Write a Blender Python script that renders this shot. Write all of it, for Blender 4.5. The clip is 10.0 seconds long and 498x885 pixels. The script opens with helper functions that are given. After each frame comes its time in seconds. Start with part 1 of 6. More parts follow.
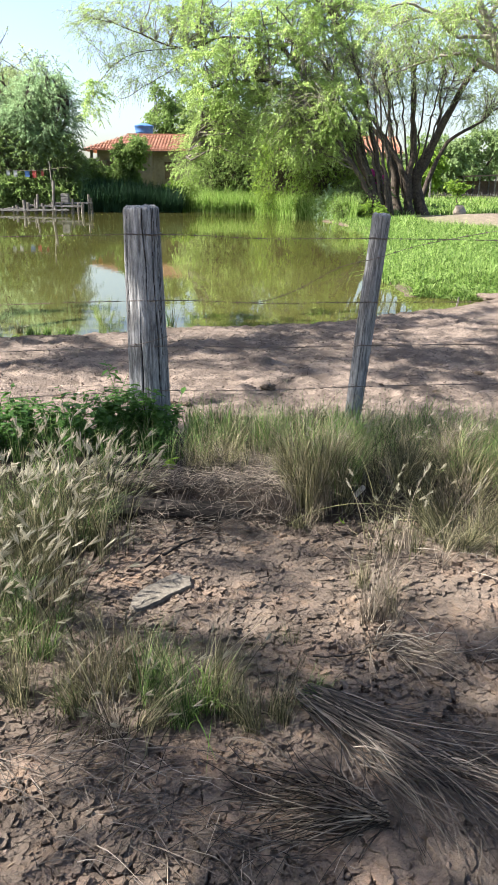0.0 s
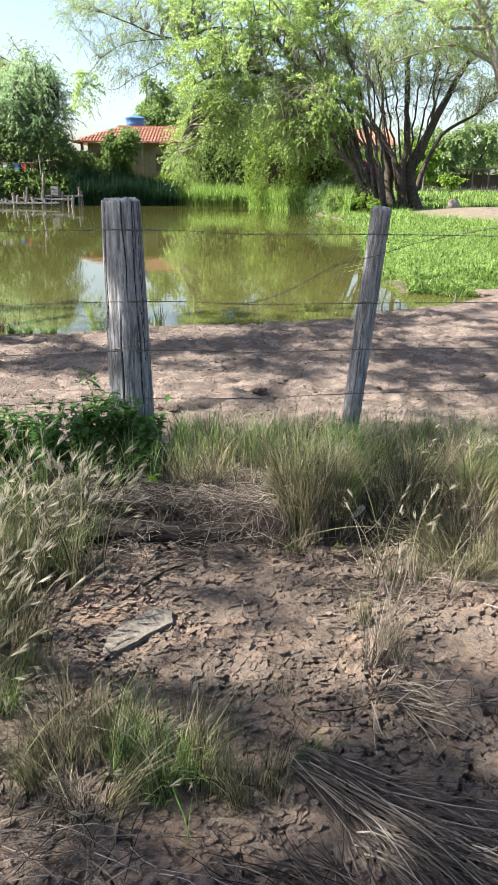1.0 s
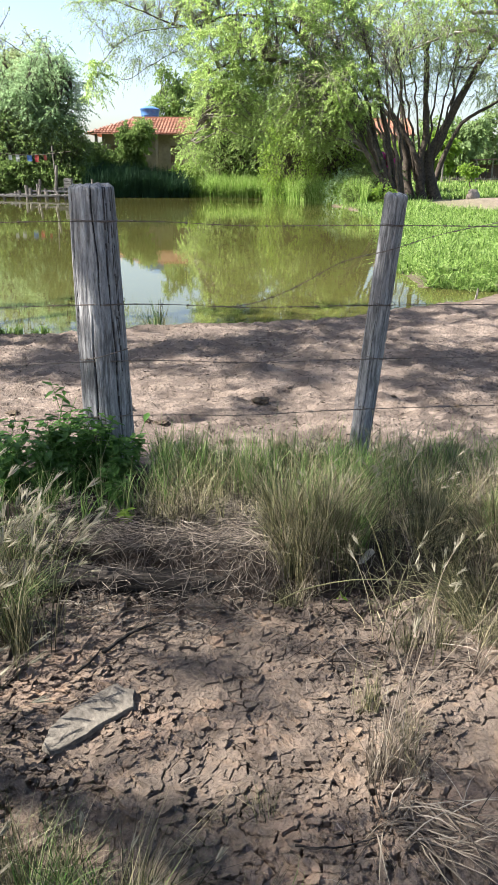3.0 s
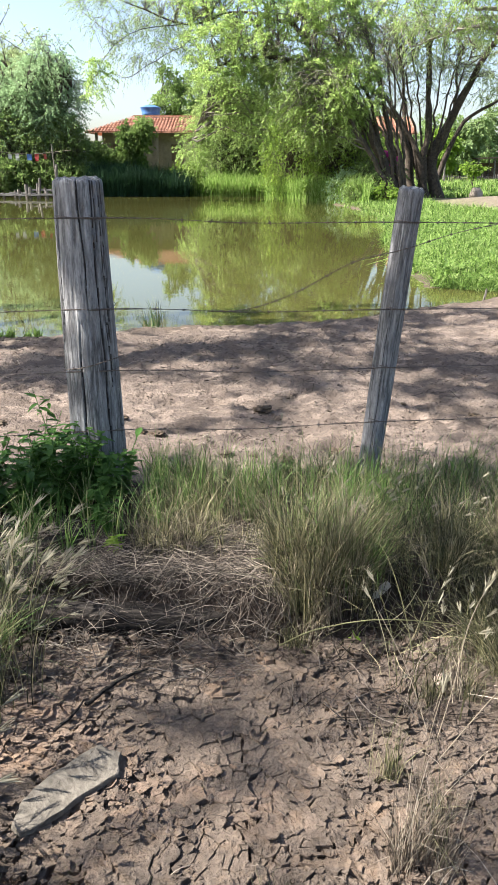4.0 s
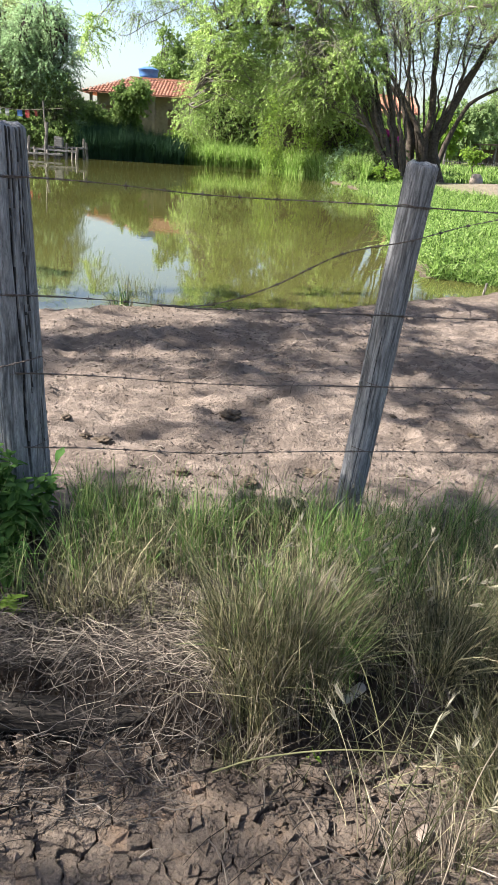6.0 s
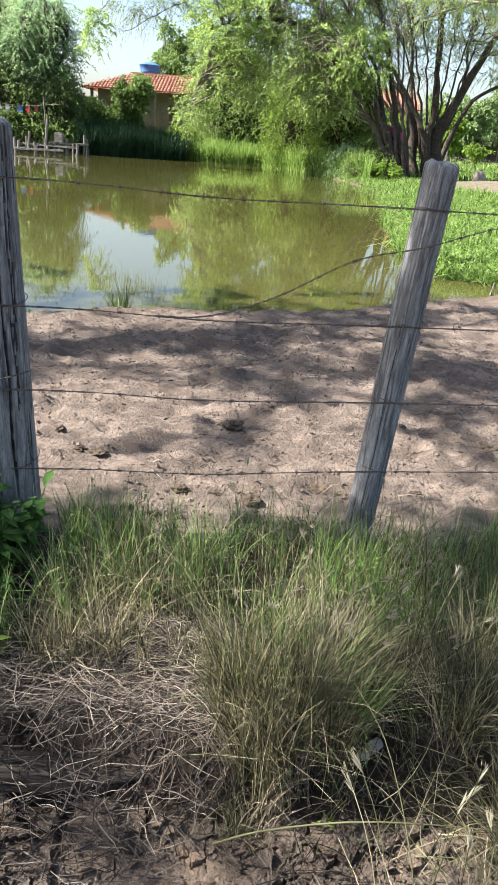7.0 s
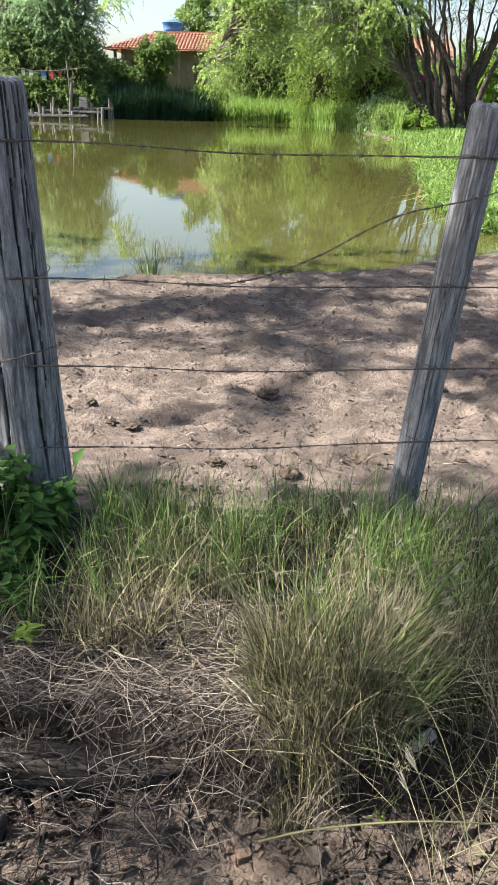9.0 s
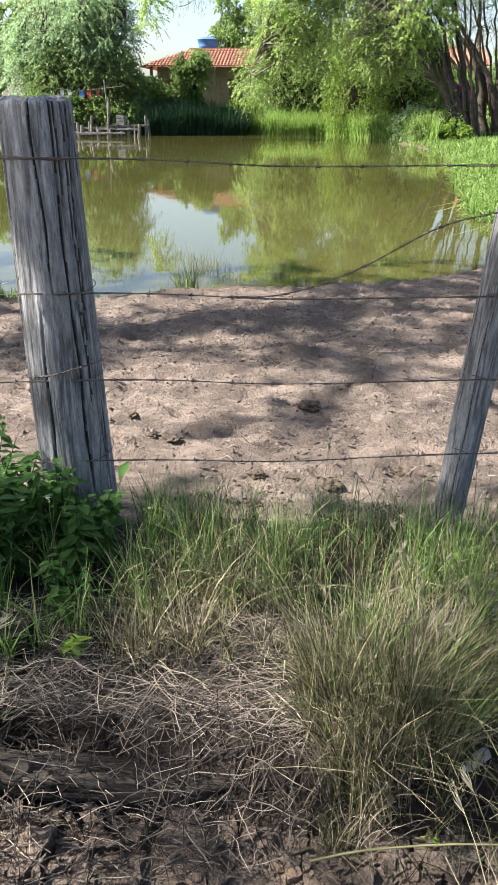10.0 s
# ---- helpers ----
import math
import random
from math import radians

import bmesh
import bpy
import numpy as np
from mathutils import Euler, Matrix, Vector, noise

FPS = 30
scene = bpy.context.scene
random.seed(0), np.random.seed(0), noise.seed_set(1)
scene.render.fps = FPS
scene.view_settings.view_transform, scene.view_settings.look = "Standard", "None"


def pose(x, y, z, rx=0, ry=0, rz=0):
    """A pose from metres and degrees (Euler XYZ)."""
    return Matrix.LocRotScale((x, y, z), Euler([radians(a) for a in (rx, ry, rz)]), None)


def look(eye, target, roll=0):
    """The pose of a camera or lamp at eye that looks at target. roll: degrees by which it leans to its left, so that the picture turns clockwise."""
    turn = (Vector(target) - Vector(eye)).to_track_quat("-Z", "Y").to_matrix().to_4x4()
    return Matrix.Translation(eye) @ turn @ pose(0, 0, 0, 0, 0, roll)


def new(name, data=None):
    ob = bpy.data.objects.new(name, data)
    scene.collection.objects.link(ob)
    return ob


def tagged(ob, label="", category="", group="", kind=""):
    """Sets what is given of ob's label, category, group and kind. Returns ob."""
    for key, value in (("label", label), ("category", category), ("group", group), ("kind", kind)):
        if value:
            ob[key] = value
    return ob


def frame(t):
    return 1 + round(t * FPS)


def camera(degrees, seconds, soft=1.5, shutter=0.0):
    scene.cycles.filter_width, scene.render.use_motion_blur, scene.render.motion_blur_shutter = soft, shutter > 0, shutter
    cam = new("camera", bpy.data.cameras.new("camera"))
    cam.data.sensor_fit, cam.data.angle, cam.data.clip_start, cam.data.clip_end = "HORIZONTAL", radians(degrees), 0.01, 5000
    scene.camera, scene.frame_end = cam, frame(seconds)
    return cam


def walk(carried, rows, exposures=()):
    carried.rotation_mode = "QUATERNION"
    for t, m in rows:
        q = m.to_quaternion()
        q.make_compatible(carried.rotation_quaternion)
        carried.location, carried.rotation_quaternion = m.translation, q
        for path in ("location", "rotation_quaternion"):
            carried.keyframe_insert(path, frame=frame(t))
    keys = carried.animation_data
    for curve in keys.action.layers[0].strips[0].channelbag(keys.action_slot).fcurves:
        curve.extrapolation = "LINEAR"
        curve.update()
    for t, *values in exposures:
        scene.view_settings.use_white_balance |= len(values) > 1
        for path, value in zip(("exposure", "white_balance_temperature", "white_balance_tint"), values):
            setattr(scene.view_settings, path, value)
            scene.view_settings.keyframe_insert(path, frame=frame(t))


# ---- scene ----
cam = camera(37.1, 10.0, soft=0.9)
PATH = [
    (0, (-0.037, 0.662, 1.453), (-0.054, 2.553, 0.801), 0.7),
    (0.5, (-0.045, 0.828, 1.447), (-0.056, 2.718, 0.793), 0.6),
    (1, (-0.024, 0.969, 1.444), (-0.022, 2.854, 0.777), 0.8),
    (1.5, (0.015, 1.092, 1.442), (0.016, 2.977, 0.773), 0.8),
    (2, (0.077, 1.21, 1.446), (0.075, 3.095, 0.779), 0.7),
    (2.5, (0.09, 1.281, 1.428), (0.065, 3.162, 0.747), 0.7),
    (3, (0.078, 1.485, 1.408), (0.036, 3.363, 0.722), 0.5),
    (4.5, (0.07, 1.904, 1.376), (0.024, 3.78, 0.684), 0.4),
    (5, (0.12, 2.104, 1.369), (0.105, 3.972, 0.656), 1.7),
    (5.2, (0.154, 2.164, 1.362), (0.15, 4.03, 0.642), 2.7),
    (6.5, (0.138, 2.484, 1.347), (0.141, 4.336, 0.591), 4.2),
    (7, (0.132, 2.564, 1.35), (0.133, 4.416, 0.594), 4.2),
    (7.5, (0.132, 2.639, 1.341), (0.129, 4.491, 0.584), 4.1),
    (8, (0.151, 2.656, 1.342), (0.145, 4.504, 0.576), 4.0),
    (8.5, (0.14, 2.656, 1.328), (0.118, 4.482, 0.511), 3.0),
    (9, (0.123, 2.673, 1.332), (0.037, 4.482, 0.483), 1.7),
    (9.5, (0.12, 2.679, 1.338), (-0.021, 4.49, 0.501), 0.9),
    (10, (0.098, 2.679, 1.331), (-0.085, 4.493, 0.509), 0.2),
]
walk(cam, [(t, look(eye, target, roll)) for t, eye, target, roll in PATH], exposures=[(0, 2.2, 6250, 13), (3.0, 2.16, 6250, 13), (6.0, 2.11, 6250, 13), (10, 2.11, 6250, 13)])

# ---- light: sun high on the left along the fence, clear pale sky ----
SUN = Vector((-0.70, -0.07, 0.71)).normalized()
world = bpy.data.worlds.new("world")
scene.world = world
world.use_nodes = True
wn = world.node_tree.nodes
sky = wn.new("ShaderNodeTexSky")
sky.sky_type = "NISHITA"
sky.sun_disc = False
sky.sun_elevation = math.asin(SUN.z)
sky.sun_rotation = math.atan2(SUN.x, SUN.y)
sky.air_density, sky.dust_density, sky.ozone_density = 1.0, 2.2, 0.6
wn["Background"].inputs["Strength"].default_value = 0.064
world.node_tree.links.new(sky.outputs["Color"], wn["Background"].inputs["Color"])
sun_data = bpy.data.lights.new("sun", "SUN")
sun_data.energy, sun_data.angle, sun_data.color = 5.0, radians(0.55), (1.0, 0.94, 0.84)
sun = new("sun", sun_data)
sun.matrix_world = look(SUN * 60, (0, 0, 0))

WATER = -0.03


# ---- materials ----
def material(name, rough=0.8, metal=0.0, spec=0.3):
    m = bpy.data.materials.new(name)
    m.use_nodes = True
    b = m.node_tree.nodes["Principled BSDF"]
    b.inputs["Roughness"].default_value = rough
    b.inputs["Metallic"].default_value = metal
    b.inputs["Specular IOR Level"].default_value = spec
    return m, m.node_tree.nodes, m.node_tree.links, b


def coords(n, l, scale=(1, 1, 1), space="Object"):
    tc, mp = n.new("ShaderNodeTexCoord"), n.new("ShaderNodeMapping")
    mp.inputs["Scale"].default_value = scale
    l.new(tc.outputs[space], mp.inputs["Vector"])
    return mp.outputs["Vector"]


def noise_fac(n, l, vec, scale, detail=5, rough=0.6, dist=0.0):
    t = n.new("ShaderNodeTexNoise")
    t.inputs["Scale"].default_value, t.inputs["Detail"].default_value = scale, detail
    t.inputs["Roughness"].default_value, t.inputs["Distortion"].default_value = rough, dist
    l.new(vec, t.inputs["Vector"])
    return t.outputs["Fac"]


def ramp(n, l, fac, *stops):
    r = n.new("ShaderNodeValToRGB")
    e = r.color_ramp.elements
    while len(e) < len(stops):
        e.new(0.5)
    for k, (p, c) in enumerate(stops):
        e[k].position, e[k].color = p, (*c, 1)
    l.new(fac, r.inputs["Fac"])
    return r.outputs["Color"]


def mixed(n, l, fac, a, b, mode="MIX"):
    m = n.new("ShaderNodeMix")
    m.data_type, m.blend_type = "RGBA", mode
    for k, v in ((0, fac), (6, a), (7, b)):
        if isinstance(v, (int, float)):
            m.inputs[k].default_value = v
        elif isinstance(v, tuple):
            m.inputs[k].default_value = (*v, 1)
        else:
            l.new(v, m.inputs[k])
    return m.outputs[2]


def bumped(n, l, b, height, strength, distance):
    p = n.new("ShaderNodeBump")
    p.inputs["Strength"].default_value, p.inputs["Distance"].default_value = strength, distance
    l.new(height, p.inputs["Height"])
    l.new(p.outputs["Normal"], b.inputs["Normal"])


def earth_material():
    """Pale trodden sand, reddish mud, grassy soil: chosen by the sheet's own cover values."""
    m, n, l, b = material("earth", 0.95, 0, 0.15)
    v = coords(n, l)
    big, mid, fine = noise_fac(n, l, v, 0.7, 4), noise_fac(n, l, v, 5.5, 6, 0.65), noise_fac(n, l, v, 60, 5, 0.7)
    sand = ramp(n, l, mid, (0.3, (0.132, 0.103, 0.082)), (0.5, (0.222, 0.176, 0.141)), (0.72, (0.29, 0.232, 0.187)))
    sand = mixed(n, l, 0.28, sand, ramp(n, l, fine, (0.38, (0.075, 0.059, 0.047)), (0.6, (0.31, 0.248, 0.2))))
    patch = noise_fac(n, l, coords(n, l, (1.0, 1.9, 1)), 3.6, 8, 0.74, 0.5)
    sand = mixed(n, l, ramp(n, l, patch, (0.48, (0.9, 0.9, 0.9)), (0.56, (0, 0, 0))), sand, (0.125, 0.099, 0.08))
    mud = ramp(n, l, mid, (0.3, (0.085, 0.062, 0.047)), (0.7, (0.17, 0.122, 0.09)))
    mud = mixed(n, l, ramp(n, l, big, (0.45, (0, 0, 0)), (0.65, (1, 1, 1))), mud, (0.19, 0.12, 0.083))
    soil = ramp(n, l, mid, (0.3, (0.06, 0.075, 0.02)), (0.7, (0.12, 0.16, 0.035)))
    wet = ramp(n, l, mid, (0.3, (0.075, 0.058, 0.042)), (0.7, (0.12, 0.095, 0.07)))
    col = sand
    # brown litter, its colour deepened to paint the shade beneath the grass
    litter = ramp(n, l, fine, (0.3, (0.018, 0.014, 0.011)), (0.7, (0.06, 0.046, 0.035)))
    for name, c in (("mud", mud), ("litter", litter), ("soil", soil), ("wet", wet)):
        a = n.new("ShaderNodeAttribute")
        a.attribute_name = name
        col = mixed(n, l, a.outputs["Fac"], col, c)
    l.new(col, b.inputs["Base Color"])
    bumped(n, l, b, mixed(n, l, 0.5, mixed(n, l, 0.4, mid, patch), fine), 1.0, 0.06)
    return m


def plate_material():
    m, n, l, b = material("dried_mud", 0.95, 0, 0.12)
    v = coords(n, l)
    oi = n.new("ShaderNodeObjectInfo")
    gi = n.new("ShaderNodeNewGeometry")
    mid, fine = noise_fac(n, l, v, 3.0, 5), noise_fac(n, l, v, 70, 6, 0.7)
    col = ramp(n, l, mid, (0.3, (0.125, 0.103, 0.085)), (0.5, (0.21, 0.168, 0.133)), (0.72, (0.335, 0.243, 0.18)))
    rnd = mixed(n, l, 0.5, oi.outputs["Random"], gi.outputs["Random Per Island"])
    col = mixed(n, l, 0.22, col, ramp(n, l, rnd, (0.2, (0.6, 0.6, 0.6)), (0.8, (1.1, 1.07, 1.02))), "MULTIPLY")
    col = mixed(n, l, 0.4, col, ramp(n, l, fine, (0.35, (0.4, 0.38, 0.36)), (0.6, (1, 1, 1))), "MULTIPLY")
    stain = noise_fac(n, l, v, 9, 5, 0.7, 0.6)
    col = mixed(n, l, 0.6, col, ramp(n, l, stain, (0.36, (0.42, 0.4, 0.38)), (0.5, (1, 1, 1)), (0.66, (1.22, 1.08, 0.92))), "MULTIPLY")
    l.new(col, b.inputs["Base Color"])
    bumped(n, l, b, mixed(n, l, 0.5, fine, noise_fac(n, l, v, 26, 6, 0.75, 0.5)), 1.0, 0.045)
    return m


def water_material():
    m, n, l, b = material("pond_water", 0.02, 0, 0.5)
    b.inputs["IOR"].default_value = 1.333
    v = coords(n, l)
    big = noise_fac(n, l, v, 0.12, 3)
    l.new(ramp(n, l, big, (0.3, (0.044, 0.045, 0.013)), (0.7, (0.062, 0.061, 0.018))), b.inputs["Base Color"])
    w1 = noise_fac(n, l, coords(n, l, (0.8, 2.6, 1)), 3.0, 3, 0.5)
    bumped(n, l, b, w1, 0.02, 0.02)
    return m


def leaf_material(name, dark, light, through_col, glow=0.35, rough=0.8):
    m, n, l, b = material(name, rough, 0, 0.1)
    gi = n.new("ShaderNodeNewGeometry")
    v = coords(n, l)
    col = ramp(n, l, gi.outputs["Random Per Island"], (0.1, dark), (0.9, light))
    clump = noise_fac(n, l, v, 0.9, 3)
    col = mixed(n, l, 0.55, col, ramp(n, l, clump, (0.35, tuple(c * 0.7 for c in dark)), (0.65, tuple(c * 1.15 for c in light))))
    l.new(col, b.inputs["Base Color"])
    t = n.new("ShaderNodeBsdfTranslucent")
    l.new(mixed(n, l, 0.6, col, through_col), t.inputs["Color"])
    mx = n.new("ShaderNodeMixShader")
    mx.inputs[0].default_value = glow
    l.new(b.outputs[0], mx.inputs[1])
    l.new(t.outputs[0], mx.inputs[2])
    l.new(mx.outputs[0], n["Material Output"].inputs["Surface"])
    return m


def grass_material(name, tints, glow):
    """Blades of one stand, each of its own tint, from the darkest to the palest."""
    m, n, l, b = material(name, 0.65, 0, 0.25)
    gi = n.new("ShaderNodeNewGeometry")
    col = ramp(n, l, gi.outputs["Random Per Island"], *[(0.05 + 0.9 * k / (len(tints) - 1), t) for k, t in enumerate(tints)])
    col = mixed(n, l, 0.45, col, ramp(n, l, noise_fac(n, l, coords(n, l), 14, 3), (0.35, (0.55, 0.55, 0.55)), (0.65, (1.2, 1.2, 1.2))), "MULTIPLY")
    l.new(col, b.inputs["Base Color"])
    t = n.new("ShaderNodeBsdfTranslucent")
    l.new(col, t.inputs["Color"])
    mx = n.new("ShaderNodeMixShader")
    mx.inputs[0].default_value = glow
    l.new(b.outputs[0], mx.inputs[1])
    l.new(t.outputs[0], mx.inputs[2])
    l.new(mx.outputs[0], n["Material Output"].inputs["Surface"])
    return m


def weathered_wood(name, dark, light, grain=(26, 26, 2.8), bump=0.6, vein=0.75):
    m, n, l, b = material(name, 0.88, 0, 0.2)
    v = coords(n, l, grain)
    g = noise_fac(n, l, v, 2.2, 8, 0.68, 0.4)
    g2 = noise_fac(n, l, coords(n, l, (5, 5, 1.2)), 1.5, 4)
    col = ramp(n, l, g, (0.28, tuple(c * 0.55 for c in dark)), (0.42, dark), (0.62, light), (0.8, tuple(min(1, c * 1.15) for c in light)))
    col = mixed(n, l, 0.5, col, ramp(n, l, g2, (0.3, (0.75, 0.74, 0.73)), (0.7, (1.1, 1.09, 1.07))), "MULTIPLY")
    fleck = noise_fac(n, l, coords(n, l, tuple(14 if s < 5 else 40 for s in grain)), 1.6, 6, 0.75, 0.6)
    col = mixed(n, l, 0.55, col, ramp(n, l, fleck, (0.36, (0.5, 0.5, 0.5)), (0.5, (1, 1, 1)), (0.64, (1.3, 1.3, 1.29))), "MULTIPLY")
    split = noise_fac(n, l, coords(n, l, tuple(1.3 if s < 5 else s * 0.8 for s in grain)), 1.25, 3, 0.5, 0.25)
    lines = ramp(n, l, split, (0.455, (1, 1, 1)), (0.485, (0.1, 0.09, 0.085)), (0.505, (0.1, 0.09, 0.085)), (0.535, (1, 1, 1)))
    col = mixed(n, l, vein, col, lines, "MULTIPLY")
    hair = noise_fac(n, l, coords(n, l, tuple(2.6 if s < 5 else s * 1.5 for s in grain)), 1.6, 4, 0.6, 0.6)
    hairs = ramp(n, l, hair, (0.47, (1, 1, 1)), (0.49, (0.22, 0.21, 0.2)), (0.505, (0.22, 0.21, 0.2)), (0.525, (1, 1, 1)))
    col = mixed(n, l, 0.8 * vein, col, hairs, "MULTIPLY")
    lines = mixed(n, l, 0.6, lines, hairs, "MULTIPLY")
    l.new(col, b.inputs["Base Color"])
    bumped(n, l, b, mixed(n, l, 0.35, mixed(n, l, 0.6, g, lines, "MULTIPLY"), fleck), bump, 0.014)
    return m


def speckled(name, dark, light, scale=20, rough=0.85, bump=0.4, dist=0.02, metal=0.0):
    m, n, l, b = material(name, rough, metal, 0.3)
    v = coords(n, l)
    a, c = noise_fac(n, l, v, scale, 6, 0.65), noise_fac(n, l, v, scale * 0.2, 3)
    col = ramp(n, l, a, (0.3, dark), (0.7, light))
    col = mixed(n, l, 0.5, col, ramp(n, l, c, (0.35, (0.65, 0.65, 0.65)), (0.7, (1.1, 1.1, 1.1))), "MULTIPLY")
    l.new(col, b.inputs["Base Color"])
    bumped(n, l, b, a, bump, dist)
    return m


def tile_material():
    m, n, l, b = material("clay_tile", 0.9, 0, 0.15)
    v = coords(n, l)
    gi = n.new("ShaderNodeNewGeometry")
    a = noise_fac(n, l, v, 2.2, 6, 0.7)
    col = ramp(n, l, gi.outputs["Random Per Island"], (0.1, (0.29, 0.135, 0.09)), (0.9, (0.4, 0.215, 0.15)))
    col = mixed(n, l, 0.6, col, ramp(n, l, a, (0.3, (0.55, 0.5, 0.45)), (0.65, (1.1, 1.1, 1.1))), "MULTIPLY")
    l.new(col, b.inputs["Base Color"])
    return m


EARTH, PLATE, POND = earth_material(), plate_material(), water_material()
POST = weathered_wood("grey_post_wood", (0.17, 0.172, 0.174), (0.3, 0.302, 0.302), vein=0.5)
# grey-brown wood darkened almost to black for the shade under the overhang
LOG = weathered_wood("shaded_log_wood", (0.014, 0.012, 0.01), (0.052, 0.044, 0.036), (1.5, 22, 22))
STAKE = weathered_wood("stake_wood", (0.1, 0.092, 0.08), (0.29, 0.265, 0.235), (18, 18, 2))
PLANK = weathered_wood("jetty_wood", (0.2, 0.185, 0.165), (0.44, 0.41, 0.37), (2, 18, 18))
# dark wood for the insides of cracks, painting the shade of their depth
CRACK_SHADE = speckled("crack_shade_wood", (0.03, 0.028, 0.026), (0.09, 0.085, 0.08), 60)
WIRE = speckled("rusty_wire", (0.06, 0.045, 0.035), (0.2, 0.17, 0.15), 90, 0.55, 0.2, 0.001, 0.6)
BARK = speckled("dark_bark", (0.028, 0.022, 0.017), (0.11, 0.088, 0.068), 9, 0.95, 0.9, 0.05)
TWIGBARK = speckled("twig_bark", (0.08, 0.07, 0.055), (0.23, 0.205, 0.17), 12, 0.9, 0.5, 0.02)
GREYBARK = speckled("grey_bark", (0.13, 0.115, 0.095), (0.34, 0.305, 0.26), 12, 0.9, 0.6, 0.03)
LEAF_WEEP = leaf_material("weeping_leaf", (0.16, 0.25, 0.065), (0.35, 0.46, 0.155), (0.54, 0.72, 0.22), 0.62)
LEAF_GREY = leaf_material("grey_green_leaf", (0.17, 0.23, 0.1), (0.32, 0.39, 0.19), (0.48, 0.6, 0.26), 0.55)
LEAF_DARK = leaf_material("broad_dark_leaf", (0.17, 0.26, 0.14), (0.31, 0.43, 0.24), (0.46, 0.64, 0.32), 0.6)
LEAF_BUSH = leaf_material("shrub_leaf", (0.085, 0.135, 0.042), (0.19, 0.27, 0.085), (0.32, 0.46, 0.13), 0.48)
LEAF_VINE = leaf_material("vine_leaf", (0.09, 0.16, 0.025), (0.2, 0.3, 0.05), (0.34, 0.5, 0.07), 0.4)
LEAF_WEED = leaf_material("weed_leaf", (0.028, 0.068, 0.018), (0.075, 0.15, 0.036), (0.16, 0.34, 0.06), 0.35, 0.5)
LEAF_FAR = leaf_material("far_leaf", (0.12, 0.18, 0.075), (0.22, 0.3, 0.13), (0.36, 0.48, 0.18), 0.45)
PETAL = leaf_material("magenta_petal", (0.4, 0.03, 0.2), (0.6, 0.07, 0.36), (0.7, 0.1, 0.45), 0.4)
BLADE_GREEN = grass_material("green_blade", [(0.025, 0.055, 0.012), (0.06, 0.13, 0.024), (0.115, 0.21, 0.045), (0.19, 0.28, 0.08), (0.34, 0.32, 0.17)], 0.22)
BLADE_LUSH = grass_material("lush_blade", [(0.04, 0.08, 0.014), (0.09, 0.165, 0.028), (0.155, 0.26, 0.046), (0.21, 0.325, 0.072), (0.29, 0.38, 0.13)], 0.35)
# blade tints raised to stand in for sun the weeping tree blocks
BLADE_SUN = grass_material("sunlit_bank_blade", [(0.09, 0.16, 0.026), (0.16, 0.27, 0.05), (0.23, 0.37, 0.075), (0.3, 0.44, 0.11), (0.38, 0.48, 0.16)], 0.5)
BLADE_OLIVE = grass_material("olive_blade", [(0.015, 0.018, 0.008), (0.05, 0.054, 0.022), (0.108, 0.11, 0.048), (0.195, 0.182, 0.094), (0.34, 0.298, 0.185)], 0.18)
BLADE_DRY = grass_material("straw_blade", [(0.04, 0.031, 0.022), (0.09, 0.072, 0.052), (0.165, 0.135, 0.098), (0.26, 0.218, 0.162), (0.38, 0.33, 0.255)], 0.15)
BLADE_GREY = grass_material("grey_straw", [(0.014, 0.011, 0.008), (0.03, 0.024, 0.018), (0.07, 0.057, 0.045), (0.15, 0.124, 0.098), (0.32, 0.272, 0.218)], 0.1)
# straw tints darkened to hold the shade of the hollow and the sheaf
STRAW_SHADED = grass_material("shaded_straw", [(0.011, 0.009, 0.007), (0.024, 0.02, 0.016), (0.05, 0.041, 0.033), (0.1, 0.083, 0.066), (0.23, 0.195, 0.156)], 0.08)
HEAD = leaf_material("seed_head", (0.2, 0.185, 0.13), (0.38, 0.355, 0.265), (0.34, 0.31, 0.21), 0.35)
# reed green taken near black: the trees' shade is put into the colour
BLADE_SHADE = leaf_material("shade_dark_reed", (0.012, 0.032, 0.016), (0.022, 0.052, 0.024), (0.03, 0.075, 0.03), 0.15)
TILE = tile_material()
PLASTER = speckled("brown_plaster", (0.2, 0.165, 0.135), (0.3, 0.25, 0.21), 3, 0.9, 0.2)
BLUE = speckled("blue_plastic", (0.05, 0.13, 0.33), (0.08, 0.19, 0.42), 4, 0.45, 0.05)
TANSTONE = speckled("tan_stone", (0.28, 0.22, 0.175), (0.48, 0.4, 0.33), 12, 0.9, 0.6, 0.02)
STONE = speckled("pale_stone", (0.27, 0.25, 0.215), (0.47, 0.44, 0.385), 30, 0.9, 0.6, 0.01)
SLAB = speckled("grey_slab", (0.06, 0.052, 0.041), (0.165, 0.147, 0.119), 44, 0.92, 0.7, 0.008)
DUNG = speckled("dry_dung", (0.035, 0.026, 0.018), (0.12, 0.09, 0.06), 50, 0.95, 1.0, 0.01)
CLOD = speckled("dirt_clod", (0.07, 0.054, 0.043), (0.165, 0.127, 0.101), 40, 0.95, 0.6, 0.01)
LITTER = speckled("dead_leaf", (0.035, 0.027, 0.02), (0.12, 0.092, 0.068), 30)
SHEDROOF = speckled("shed_roof_wood", (0.09, 0.06, 0.045), (0.2, 0.14, 0.11), 5)


def cloth(name, colour):
    return speckled(name, tuple(c * 0.7 for c in colour), colour, 8, 0.9, 0.3)


# ---- mesh helpers ----
rng = np.random.default_rng(7)


